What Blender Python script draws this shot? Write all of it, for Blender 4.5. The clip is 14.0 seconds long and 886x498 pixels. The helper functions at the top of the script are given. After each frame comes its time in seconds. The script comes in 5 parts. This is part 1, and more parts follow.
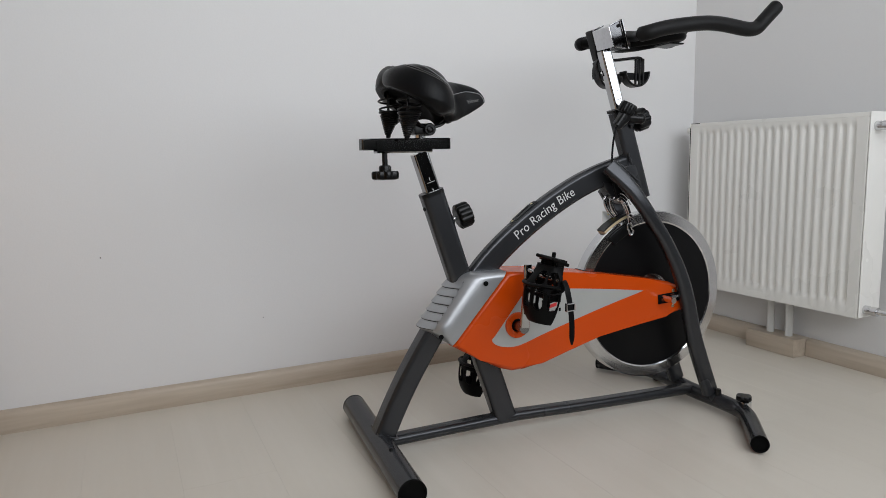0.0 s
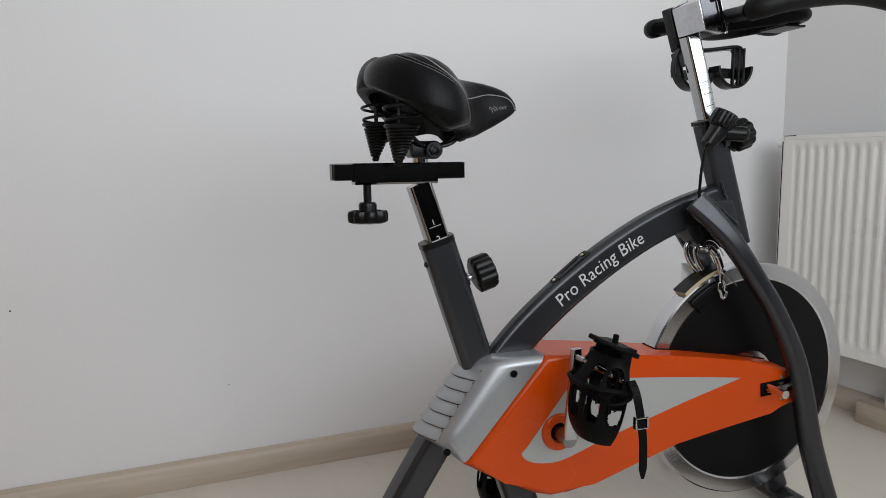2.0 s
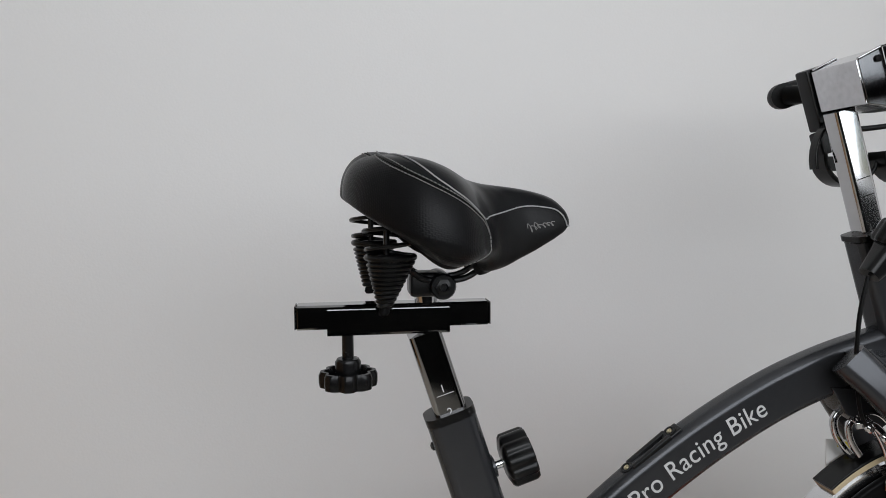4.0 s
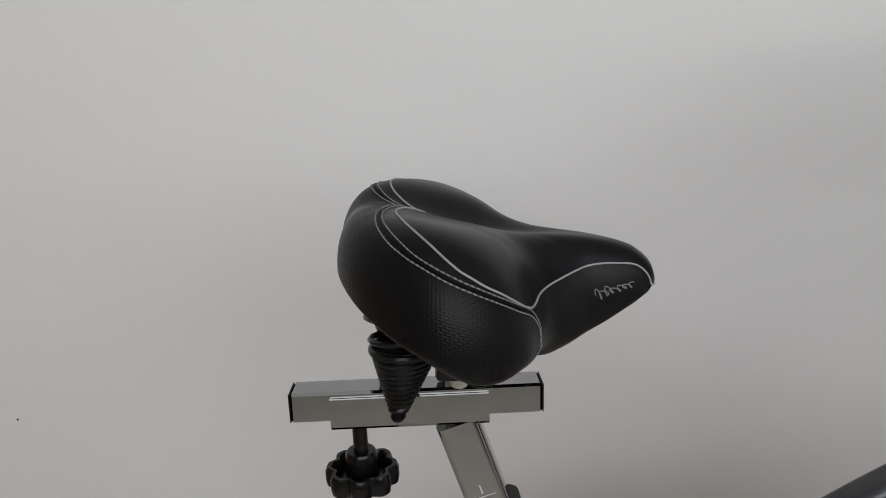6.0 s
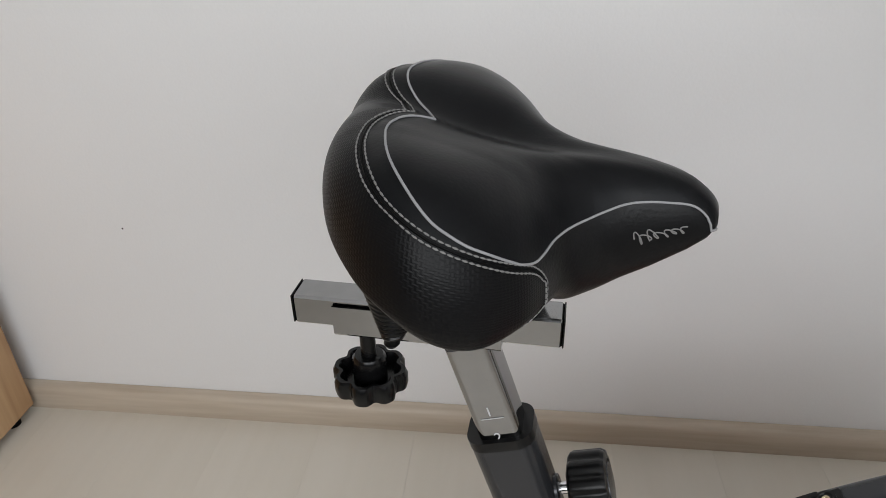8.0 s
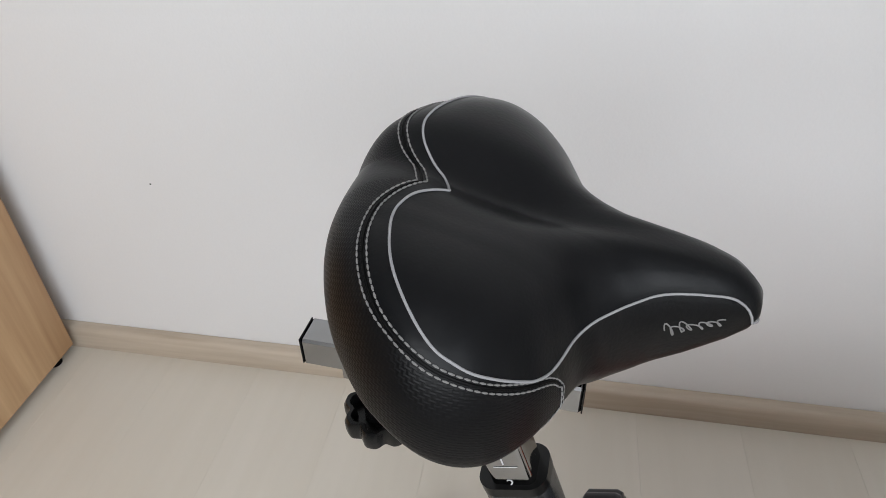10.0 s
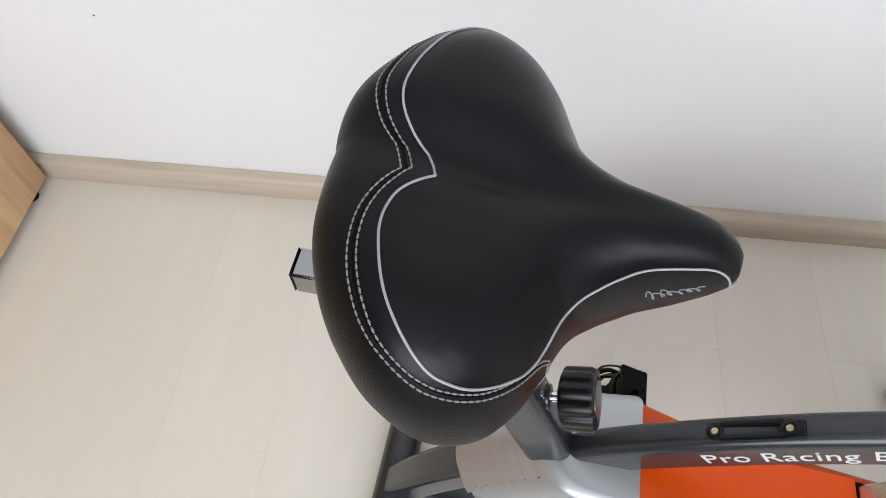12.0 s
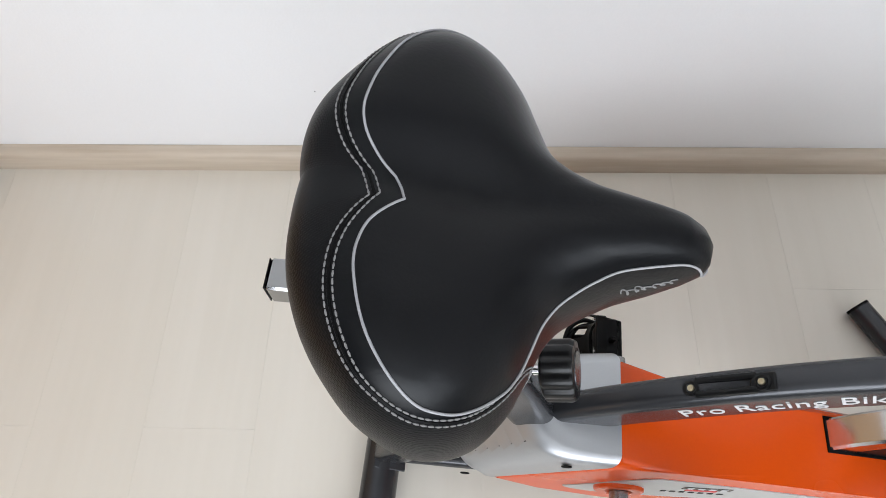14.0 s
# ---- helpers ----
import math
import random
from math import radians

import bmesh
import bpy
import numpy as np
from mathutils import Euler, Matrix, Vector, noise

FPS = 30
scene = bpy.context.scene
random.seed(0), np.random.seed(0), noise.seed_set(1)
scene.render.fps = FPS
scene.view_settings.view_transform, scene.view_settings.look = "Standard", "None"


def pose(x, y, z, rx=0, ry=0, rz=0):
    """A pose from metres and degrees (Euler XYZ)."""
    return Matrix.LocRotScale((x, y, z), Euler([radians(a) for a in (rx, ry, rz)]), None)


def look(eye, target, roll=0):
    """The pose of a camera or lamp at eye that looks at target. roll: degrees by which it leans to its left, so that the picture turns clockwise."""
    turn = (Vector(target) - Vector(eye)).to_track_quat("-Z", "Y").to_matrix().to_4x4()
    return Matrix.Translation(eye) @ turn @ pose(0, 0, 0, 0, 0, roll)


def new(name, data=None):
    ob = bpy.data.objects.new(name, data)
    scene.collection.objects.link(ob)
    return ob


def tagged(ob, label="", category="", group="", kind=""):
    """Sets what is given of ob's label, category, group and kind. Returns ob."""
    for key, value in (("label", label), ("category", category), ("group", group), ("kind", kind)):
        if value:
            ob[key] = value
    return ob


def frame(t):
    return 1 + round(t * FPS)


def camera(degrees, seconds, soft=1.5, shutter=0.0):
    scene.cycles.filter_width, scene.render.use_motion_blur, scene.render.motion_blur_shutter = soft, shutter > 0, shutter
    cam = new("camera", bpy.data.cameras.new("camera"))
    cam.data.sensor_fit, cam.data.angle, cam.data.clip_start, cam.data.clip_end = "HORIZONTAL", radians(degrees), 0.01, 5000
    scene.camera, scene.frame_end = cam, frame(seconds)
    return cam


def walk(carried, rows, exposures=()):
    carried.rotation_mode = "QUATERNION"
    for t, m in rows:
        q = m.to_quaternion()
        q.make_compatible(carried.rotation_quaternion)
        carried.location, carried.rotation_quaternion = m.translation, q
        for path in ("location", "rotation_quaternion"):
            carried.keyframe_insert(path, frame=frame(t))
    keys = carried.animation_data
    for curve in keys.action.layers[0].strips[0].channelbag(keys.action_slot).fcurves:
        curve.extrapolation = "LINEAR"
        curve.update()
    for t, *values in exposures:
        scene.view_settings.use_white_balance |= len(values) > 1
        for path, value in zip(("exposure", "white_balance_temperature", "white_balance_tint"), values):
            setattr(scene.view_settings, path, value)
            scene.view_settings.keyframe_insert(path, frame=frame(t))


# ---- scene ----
cam = camera(66.6, 14.0, soft=0.6)
PATH = [
    (0, (-0.612, -1.483, 0.722), (0.231, 0.31, 0.45), -1.2),
    (0.5, (-0.527, -1.386, 0.739), (0.32, 0.407, 0.476), -1.0),
    (1, (-0.457, -1.292, 0.753), (0.353, 0.52, 0.503), -1.0),
    (1.5, (-0.405, -1.176, 0.763), (0.352, 0.659, 0.521), -0.9),
    (2, (-0.348, -1.039, 0.769), (0.39, 0.801, 0.507), -0.8),
    (2.5, (-0.307, -0.943, 0.805), (0.413, 0.906, 0.557), -0.7),
    (3, (-0.247, -0.858, 0.846), (0.451, 1.001, 0.604), -0.6),
    (3.5, (-0.164, -0.795, 0.868), (0.386, 1.117, 0.66), -0.5),
    (4, (-0.121, -0.744, 0.88), (0.325, 1.2, 0.731), -0.3),
    (4.2, (-0.107, -0.72, 0.886), (0.306, 1.232, 0.759), -0.3),
    (6.3, (-0.018, -0.508, 1.027), (0.133, 1.418, 0.51), -2.0),
    (6.5, (-0.003, -0.487, 1.031), (0.102, 1.44, 0.505), -1.9),
    (7, (0.016, -0.468, 1.038), (-0.072, 1.446, 0.465), -1.7),
    (7.5, (0.036, -0.459, 1.046), (-0.12, 1.359, 0.227), -1.0),
    (7.7, (0.045, -0.451, 1.052), (-0.129, 1.325, 0.149), -1.0),
    (9.8, (0.071, -0.358, 1.121), (-0.211, 1.211, -0.087), -1.4),
    (10, (0.06, -0.349, 1.128), (-0.232, 1.213, -0.087), -1.4),
    (10.5, (0.048, -0.303, 1.158), (-0.225, 1.179, -0.157), -1.6),
    (11, (0.037, -0.277, 1.174), (-0.191, 1.062, -0.294), -1.7),
    (11.5, (0.037, -0.282, 1.194), (-0.147, 0.882, -0.423), -1.8),
    (12, (0.041, -0.256, 1.213), (-0.116, 0.807, -0.474), -2.0),
    (12.5, (0.044, -0.241, 1.216), (-0.084, 0.792, -0.492), -2.2),
    (13, (0.041, -0.231, 1.225), (-0.056, 0.719, -0.533), -2.2),
    (13.5, (0.037, -0.219, 1.233), (-0.039, 0.697, -0.543), -2.7),
    (14, (0.035, -0.215, 1.235), (-0.019, 0.695, -0.545), -2.5),
]
walk(cam, [(t, look(eye, target, roll)) for t, eye, target, roll in PATH],
     [(t, e, k, 10) for t, e, k in ((0, -0.79, 6540), (2, -0.8, 6540), (4, -0.82, 6580), (7, -0.95, 6780), (7.5, -0.77, 6760), (8.7, -0.55, 6650), (10, -0.36, 6570), (10.5, -0.33, 6570), (11, -0.22, 6500), (11.5, 0.0, 6500), (12.5, 0.12, 6400), (14, 0.13, 6380))])

# ---- light ----
world = bpy.data.worlds.new("sky")
scene.world = world
world.use_nodes = True
wn = world.node_tree
sky = wn.nodes.new("ShaderNodeTexSky")
sky.sky_type = "NISHITA"
sky.sun_disc = False
sky.sun_elevation, sky.sun_rotation = radians(38), radians(200)
wn.links.new(sky.outputs[0], wn.nodes["Background"].inputs[0])
wn.nodes["Background"].inputs[1].default_value = 0.10


X_EAST = 1.535


def area_lamp(name, m, w, h, watts, color):
    d = bpy.data.lights.new(name, "AREA")
    d.shape, d.size, d.size_y, d.energy, d.color = "RECTANGLE", w, h, watts, color
    d.spread = radians(170)
    ob = new(name, d)
    ob.matrix_world = m
    return ob


# daylight in the openings of two assumed windows, unseen behind the camera
area_lamp("window_daylight", look((0.21, -2.26, 1.59), (0.21, 0, 1.8)), 2.56, 1.32, 69, (0.91, 0.952, 1.0))
area_lamp("side_window_daylight", look((X_EAST - 0.03, -1.66, 1.59), (0, -1.66, 1.8)), 0.74, 1.32, 14, (0.91, 0.952, 1.0))


# ---- materials ----
def mat(name, color, rough=0.5, metal=0.0, bump=0.0, scale=60.0, vary=0.06, stretch=(1, 1, 1), spec=0.5, coarse=4.0, rand=0.0, coat=0.0):
    """Principled material with fine grain and coarse wear, both in object space."""
    m = bpy.data.materials.new(name)
    m.use_nodes = True
    nt = m.node_tree
    b = nt.nodes["Principled BSDF"]
    b.inputs["Metallic"].default_value = metal
    b.inputs["Specular IOR Level"].default_value = spec
    b.inputs["Coat Weight"].default_value = coat
    tc = nt.nodes.new("ShaderNodeTexCoord")
    mp = nt.nodes.new("ShaderNodeMapping")
    mp.inputs["Scale"].default_value = stretch
    nt.links.new(tc.outputs["Object"], mp.inputs["Vector"])
    fine = nt.nodes.new("ShaderNodeTexNoise")
    fine.inputs["Scale"].default_value, fine.inputs["Detail"].default_value = scale, 5
    big = nt.nodes.new("ShaderNodeTexNoise")
    big.inputs["Scale"].default_value, big.inputs["Detail"].default_value = coarse, 3
    for n in (fine, big):
        nt.links.new(mp.outputs[0], n.inputs["Vector"])
    add = nt.nodes.new("ShaderNodeMath")
    add.operation = "ADD"
    nt.links.new(fine.outputs["Fac"], add.inputs[0])
    nt.links.new(big.outputs["Fac"], add.inputs[1])
    ramp = nt.nodes.new("ShaderNodeMapRange")
    ramp.inputs[1].default_value, ramp.inputs[2].default_value = 0.6, 1.4
    ramp.inputs[3].default_value, ramp.inputs[4].default_value = 1 - vary, 1 + vary
    nt.links.new(add.outputs[0], ramp.inputs[0])
    value = ramp.outputs[0]
    if rand:
        info = nt.nodes.new("ShaderNodeObjectInfo")
        rr_ = nt.nodes.new("ShaderNodeMapRange")
        rr_.inputs[3].default_value, rr_.inputs[4].default_value = 1 - rand, 1 + rand
        nt.links.new(info.outputs["Random"], rr_.inputs[0])
        mul = nt.nodes.new("ShaderNodeMath")
        mul.operation = "MULTIPLY"
        nt.links.new(value, mul.inputs[0])
        nt.links.new(rr_.outputs[0], mul.inputs[1])
        value = mul.outputs[0]
    col = nt.nodes.new("ShaderNodeVectorMath")
    col.operation = "SCALE"
    col.inputs[0].default_value = color
    nt.links.new(value, col.inputs["Scale"])
    nt.links.new(col.outputs[0], b.inputs["Base Color"])
    rg = nt.nodes.new("ShaderNodeMapRange")
    rg.inputs[1].default_value, rg.inputs[2].default_value = 0.3, 0.7
    rg.inputs[3].default_value, rg.inputs[4].default_value = rough * 0.85, min(1, rough * 1.15)
    nt.links.new(big.outputs["Fac"], rg.inputs[0])
    nt.links.new(rg.outputs[0], b.inputs["Roughness"])
    if bump:
        bp = nt.nodes.new("ShaderNodeBump")
        bp.inputs["Strength"].default_value, bp.inputs["Distance"].default_value = bump, 0.002
        nt.links.new(fine.outputs["Fac"], bp.inputs["Height"])
        nt.links.new(bp.outputs[0], b.inputs["Normal"])
    return m


def wood(name, light, dark, along, rough, rings=9.0):
    """Wood with grain that runs along the given axis."""
    m = mat(name, light, rough, bump=0.08, scale=40)
    nt = m.node_tree
    b = nt.nodes["Principled BSDF"]
    tc = nt.nodes.new("ShaderNodeTexCoord")
    mp = nt.nodes.new("ShaderNodeMapping")
    mp.inputs["Scale"].default_value = [0.06 if i == along else 1.0 for i in range(3)]
    info = nt.nodes.new("ShaderNodeObjectInfo")
    shift = nt.nodes.new("ShaderNodeVectorMath")
    shift.operation = "SCALE"
    shift.inputs[0].default_value = (3.0, 5.0, 7.0)
    nt.links.new(info.outputs["Random"], shift.inputs["Scale"])
    nt.links.new(shift.outputs[0], mp.inputs["Location"])
    nt.links.new(tc.outputs["Object"], mp.inputs["Vector"])
    n1 = nt.nodes.new("ShaderNodeTexNoise")
    n1.inputs["Scale"].default_value, n1.inputs["Detail"].default_value, n1.inputs["Distortion"].default_value = rings, 7, 1.2
    n2 = nt.nodes.new("ShaderNodeTexNoise")
    n2.inputs["Scale"].default_value, n2.inputs["Detail"].default_value = rings * 9, 4
    for n in (n1, n2):
        nt.links.new(mp.outputs[0], n.inputs["Vector"])
    mix = nt.nodes.new("ShaderNodeMath")
    mix.operation = "MULTIPLY_ADD"
    mix.inputs[1].default_value = 0.45
    nt.links.new(n2.outputs["Fac"], mix.inputs[0])
    nt.links.new(n1.outputs["Fac"], mix.inputs[2])
    cr = nt.nodes.new("ShaderNodeValToRGB")
    cr.color_ramp.elements[0].position, cr.color_ramp.elements[0].color = 0.52, (*dark, 1)
    cr.color_ramp.elements[1].position, cr.color_ramp.elements[1].color = 0.86, (*light, 1)
    nt.links.new(mix.outputs[0], cr.inputs[0])
    nt.links.new(cr.outputs[0], b.inputs["Base Color"])
    return m


def weave_leather(name):
    """Black leather embossed with a basket weave of about 3 mm."""
    m = mat(name, (0.0035, 0.0035, 0.004), 0.36, spec=0.15, scale=300, vary=0.15)
    nt = m.node_tree
    b = nt.nodes["Principled BSDF"]
    uv = nt.nodes.new("ShaderNodeUVMap")
    uv.uv_map = "weave"
    ck = nt.nodes.new("ShaderNodeTexChecker")
    ck.inputs["Scale"].default_value = 1.0
    nt.links.new(uv.outputs[0], ck.inputs["Vector"])
    w1 = nt.nodes.new("ShaderNodeTexWave")
    w2 = nt.nodes.new("ShaderNodeTexWave")
    w1.bands_direction, w2.bands_direction = "X", "Y"
    for w in (w1, w2):
        w.inputs["Scale"].default_value = 0.3142
        w.inputs["Phase Offset"].default_value = -math.pi / 2
        nt.links.new(uv.outputs[0], w.inputs["Vector"])
    mx = nt.nodes.new("ShaderNodeMix")
    mx.data_type = "FLOAT"
    nt.links.new(ck.outputs["Fac"], mx.inputs[0])
    nt.links.new(w1.outputs["Fac"], mx.inputs[2])
    nt.links.new(w2.outputs["Fac"], mx.inputs[3])
    bp = nt.nodes.new("ShaderNodeBump")
    bp.inputs["Strength"].default_value, bp.inputs["Distance"].default_value = 0.17, 0.0007
    nt.links.new(mx.outputs[0], bp.inputs["Height"])
    nt.links.new(bp.outputs[0], b.inputs["Normal"])
    return m


M_WALL = mat("white_wall_paint", (0.765, 0.76, 0.76), 0.75, bump=0.12, scale=220, vary=0.012, coarse=1.3)
# near black for unseen walls, so that the chrome mirrors a dark room
M_DIM = mat("dark_reflection_wall", (0.014, 0.014, 0.014), 0.9, spec=0.04, bump=0.1, scale=200, vary=0.05, coarse=1.5)
M_BEIGE = mat("pale_grey_wall_paint", (0.6, 0.595, 0.59), 0.8, bump=0.1, scale=200, vary=0.03, coarse=1.5)
M_CEIL = mat("ceiling_paint", (0.8, 0.8, 0.8), 0.8, vary=0.01)
M_FLOOR = wood("pale_laminate", (0.665, 0.62, 0.545), (0.635, 0.59, 0.512), 1, 0.33, 5.0)
M_GAP = mat("dark_joint", (0.64, 0.59, 0.51), 0.8)
M_BASE = wood("grey_oak_trim", (0.57, 0.49, 0.40), (0.42, 0.345, 0.265), 0, 0.45, 8.0)
M_BASE_Y = wood("grey_oak_trim_side", (0.57, 0.49, 0.40), (0.42, 0.345, 0.265), 1, 0.45, 8.0)
M_OAK = wood("cabinet_oak", (0.6, 0.395, 0.22), (0.36, 0.2, 0.095), 2, 0.5, 4.5)
M_RAD = mat("radiator_enamel", (0.87, 0.86, 0.82), 0.3, vary=0.01)
M_FRAME = mat("graphite_frame_paint", (0.044, 0.0455, 0.0495), 0.24, 0.55, bump=0.05, scale=500, vary=0.06)
M_CHROME = mat("chrome", (0.56, 0.56, 0.57), 0.09, 1.0, vary=0.05, coarse=14)
# chrome with dark reflections put into its colour, for seat post and slider
M_SLIDE = mat("darkened_chrome", (0.31, 0.31, 0.312), 0.07, 1.0, vary=0.06, coarse=14)
M_STEEL = mat("polished_rim_steel", (0.66, 0.66, 0.67), 0.13, 1.0, vary=0.05, coarse=9)
M_RIM = mat("polished_wheel_rim", (0.66, 0.66, 0.67), 0.16, 1.0, vary=0.04, coarse=7)
M_BLACK = mat("black_plastic", (0.0035, 0.0035, 0.0037), 0.28, spec=0.27, bump=0.05, scale=400, vary=0.12)
M_MATTE = mat("matte_black_rubber", (0.0035, 0.0035, 0.0037), 0.45, spec=0.09, bump=0.1, scale=500, vary=0.12)
M_FOAM = mat("black_foam", (0.0045, 0.0045, 0.0047), 0.5, spec=0.22, bump=0.12, scale=700, vary=0.12)
# near black stands for shade inside holes, gaps and tube ends; also black slots
M_DARK = mat("dark_hollow", (0.003, 0.003, 0.003), 0.8, spec=0.08)
M_DISC = mat("flywheel_black_face", (0.0035, 0.0035, 0.004), 0.36, spec=0.17, bump=0.05, scale=260, vary=0.15)
M_ORANGE = mat("orange_plastic", (0.58, 0.062, 0.0012), 0.27, bump=0.03, scale=350, vary=0.03, spec=0.35)
M_SILVER = mat("silver_plastic", (0.42, 0.43, 0.445), 0.38, 0.75, bump=0.03, scale=500, vary=0.03)
M_PANEL = mat("grey_panel_print", (0.40, 0.405, 0.39), 0.36, 0.1, vary=0.03)
M_WHITE = mat("white_print", (0.55, 0.55, 0.55), 0.5, vary=0.02)
M_RED = mat("red_print", (0.55, 0.03, 0.03), 0.5, vary=0.02)
M_YELLOW = mat("yellow_print", (0.75, 0.6, 0.05), 0.5, vary=0.02)
M_BRASS = mat("yellow_zinc", (0.58, 0.5, 0.34), 0.3, 1.0, vary=0.1)
M_FELT = mat("tan_brake_felt", (0.52, 0.42, 0.27), 0.9, bump=0.3, scale=300, vary=0.12)
M_LEATHER = mat("smooth_black_leather", (0.0034, 0.0037, 0.0045), 0.315, bump=0.06, spec=0.165, scale=420, vary=0.18, coarse=9)
M_NOSE = mat("side_black_leather", (0.004, 0.004, 0.0045), 0.36, bump=0.12, spec=0.23, scale=420, vary=0.18, coarse=9)
M_WEAVE = weave_leather("woven_black_leather")
M_PIPING = mat("grey_piping", (0.29, 0.29, 0.30), 0.42, vary=0.08)
M_THREAD = mat("grey_thread", (0.19, 0.187, 0.183), 0.7, vary=0.15)
M_BRUSH = mat("bare_metal_edge", (0.3, 0.3, 0.3), 0.25, 1.0)
# colour mottling stands for wear and for uneven reflections in the clamp
M_MOTTLED = mat("mottled_chrome", (0.62, 0.62, 0.64), 0.1, 1.0, scale=140, vary=0.13, coarse=26)
# clamp sides: chrome coloured dark for the dark surroundings they mirror
M_SHADE = mat("shaded_chrome", (0.16, 0.16, 0.165), 0.16, 1.0, vary=0.1, coarse=20)
M_PLASTIC_W = mat("white_plastic", (0.75, 0.75, 0.73), 0.4, vary=0.01)
M_GLASS = mat("window_frame_white", (0.8, 0.8, 0.8), 0.4, vary=0.01)


# ---- mesh helpers ----
def mesh_of(name, bm, material, angle=35):
    bmesh.ops.recalc_face_normals(bm, faces=bm.faces)
    me = bpy.data.meshes.new(name)
    bm.to_mesh(me)
    bm.free()
    for one in material if isinstance(material, (list, tuple)) else (material,):
        me.materials.append(one)
    me.polygons.foreach_set("use_smooth", [True] * len(me.polygons))
    me.set_sharp_from_angle(angle=radians(angle))
    return me


def part(name, bm, material, parent, label="", angle=35):
    ob = new(name, mesh_of(name, bm, material, angle))
    ob.modifiers.new("weighted_normals", "WEIGHTED_NORMAL").keep_sharp = True
    ob.parent = parent
    return tagged(ob, label)


def thing(name, bm, material, label, category, kind="", angle=35):
    return tagged(new(name, mesh_of(name, bm, material, angle)), label, category, kind=kind)


def box(bm, lo, hi, bevel=0.0, seg=2, m=None):
    vs = [bm.verts.new((x, y, z)) for x in (lo[0], hi[0]) for y in (lo[1], hi[1]) for z in (lo[2], hi[2])]
    fs = [bm.faces.new([vs[i] for i in q]) for q in ((0, 1, 3, 2), (4, 6, 7, 5), (0, 4, 5, 1), (2, 3, 7, 6), (0, 2, 6, 4), (1, 5, 7, 3))]
    if bevel:
        r = bmesh.ops.bevel(bm, geom=list({e for f in fs for e in f.edges}), offset=bevel, segments=seg, profile=0.5, affect="EDGES")
        vs = list({v for f in r["faces"] for v in f.verts})
    if m is not None:
        bmesh.ops.transform(bm, matrix=m, verts=vs)
    return bm


def boxed(lo, hi, bevel=0.0, seg=2, m=None):
    return box(bmesh.new(), lo, hi, bevel, seg, m)


def rr(w, h, r, n=4):
    """Rounded rectangle, w across and h high, counter-clockwise."""
    out = []
    for cx, cy, a in ((1, 1, 0), (-1, 1, 90), (-1, -1, 180), (1, -1, 270)):
        for k in range(n + 1):
            t = radians(a + 90 * k / n)
            out.append((cx * (w / 2 - r) + r * math.cos(t), cy * (h / 2 - r) + r * math.sin(t)))
    return out


def circle(r, n=16):
    return [(r * math.cos(2 * math.pi * k / n), r * math.sin(2 * math.pi * k / n)) for k in range(n)]


def smooth(pts, k=6, closed=False):
    """Catmull-Rom curve through points."""
    P = [Vector(p) for p in pts]
    n = len(P)
    out = []
    for i in range(n if closed else n - 1):
        a, b, c, d = (P[(i + j) % n] if closed else P[min(max(i + j, 0), n - 1)] for j in (-1, 0, 1, 2))
        for s in range(k):
            t = s / k
            out.append(0.5 * ((2 * b) + (c - a) * t + (2 * a - 5 * b + 4 * c - d) * t * t + (3 * b - a - 3 * c + d) * t ** 3))
    if not closed:
        out.append(P[-1])
    return out


def sweep(bm, pts, prof, side=None, closed=False, caps=True):
    """Sweep a profile (across, up) along points. side: the fixed across direction; without it the frame is carried along."""
    P = [Vector(p) for p in pts]
    n = len(P)
    rings = []
    up = None
    for i in range(n):
        a, b = (P[i - 1], P[(i + 1) % n]) if closed else (P[max(i - 1, 0)], P[min(i + 1, n - 1)])
        t = (b - a).normalized()
        if side is not None:
            nn = t.cross(Vector(side)).normalized()
        else:
            if up is None:
                up = t.orthogonal()
            nn = (up - t * up.dot(t)).normalized()
            up = nn
        bb = nn.cross(t)
        p = prof(i / max(n - 1, 1)) if callable(prof) else prof
        rings.append([bm.verts.new(P[i] + bb * x + nn * y) for x, y in p])
    m = len(rings[0])
    for i in range(n if closed else n - 1):
        A, B = rings[i], rings[(i + 1) % n]
        for j in range(m):
            bm.faces.new((A[j], A[(j + 1) % m], B[(j + 1) % m], B[j]))
    if caps and not closed:
        bm.faces.new(rings[0][::-1])
        bm.faces.new(rings[-1])
    return bm


def tube(pts, r, n=12, side=None, closed=False, bm=None):
    return sweep(bm or bmesh.new(), pts, circle(r, n), side, closed)


def lathe(profile, m=None, n=28, bm=None, wave=0.0, lobes=8):
    """Turn a profile of (radius, height) round z; wave makes lobes in the rim."""
    bm = bm or bmesh.new()
    rings = []
    for r, h in profile:
        ring = []
        for k in range(n):
            a = 2 * math.pi * k / n
            q = r * (1 - wave * (0.5 - 0.5 * math.cos(lobes * a)) ** 2)
            v = Vector((q * math.cos(a), q * math.sin(a), h))
            ring.append(bm.verts.new(m @ v if m else v))
        rings.append(ring)
    for A, B in zip(rings, rings[1:]):
        for j in range(n):
            bm.faces.new((A[j], A[(j + 1) % n], B[(j + 1) % n], B[j]))
    bm.faces.new(rings[0][::-1])
    bm.faces.new(rings[-1])
    return bm


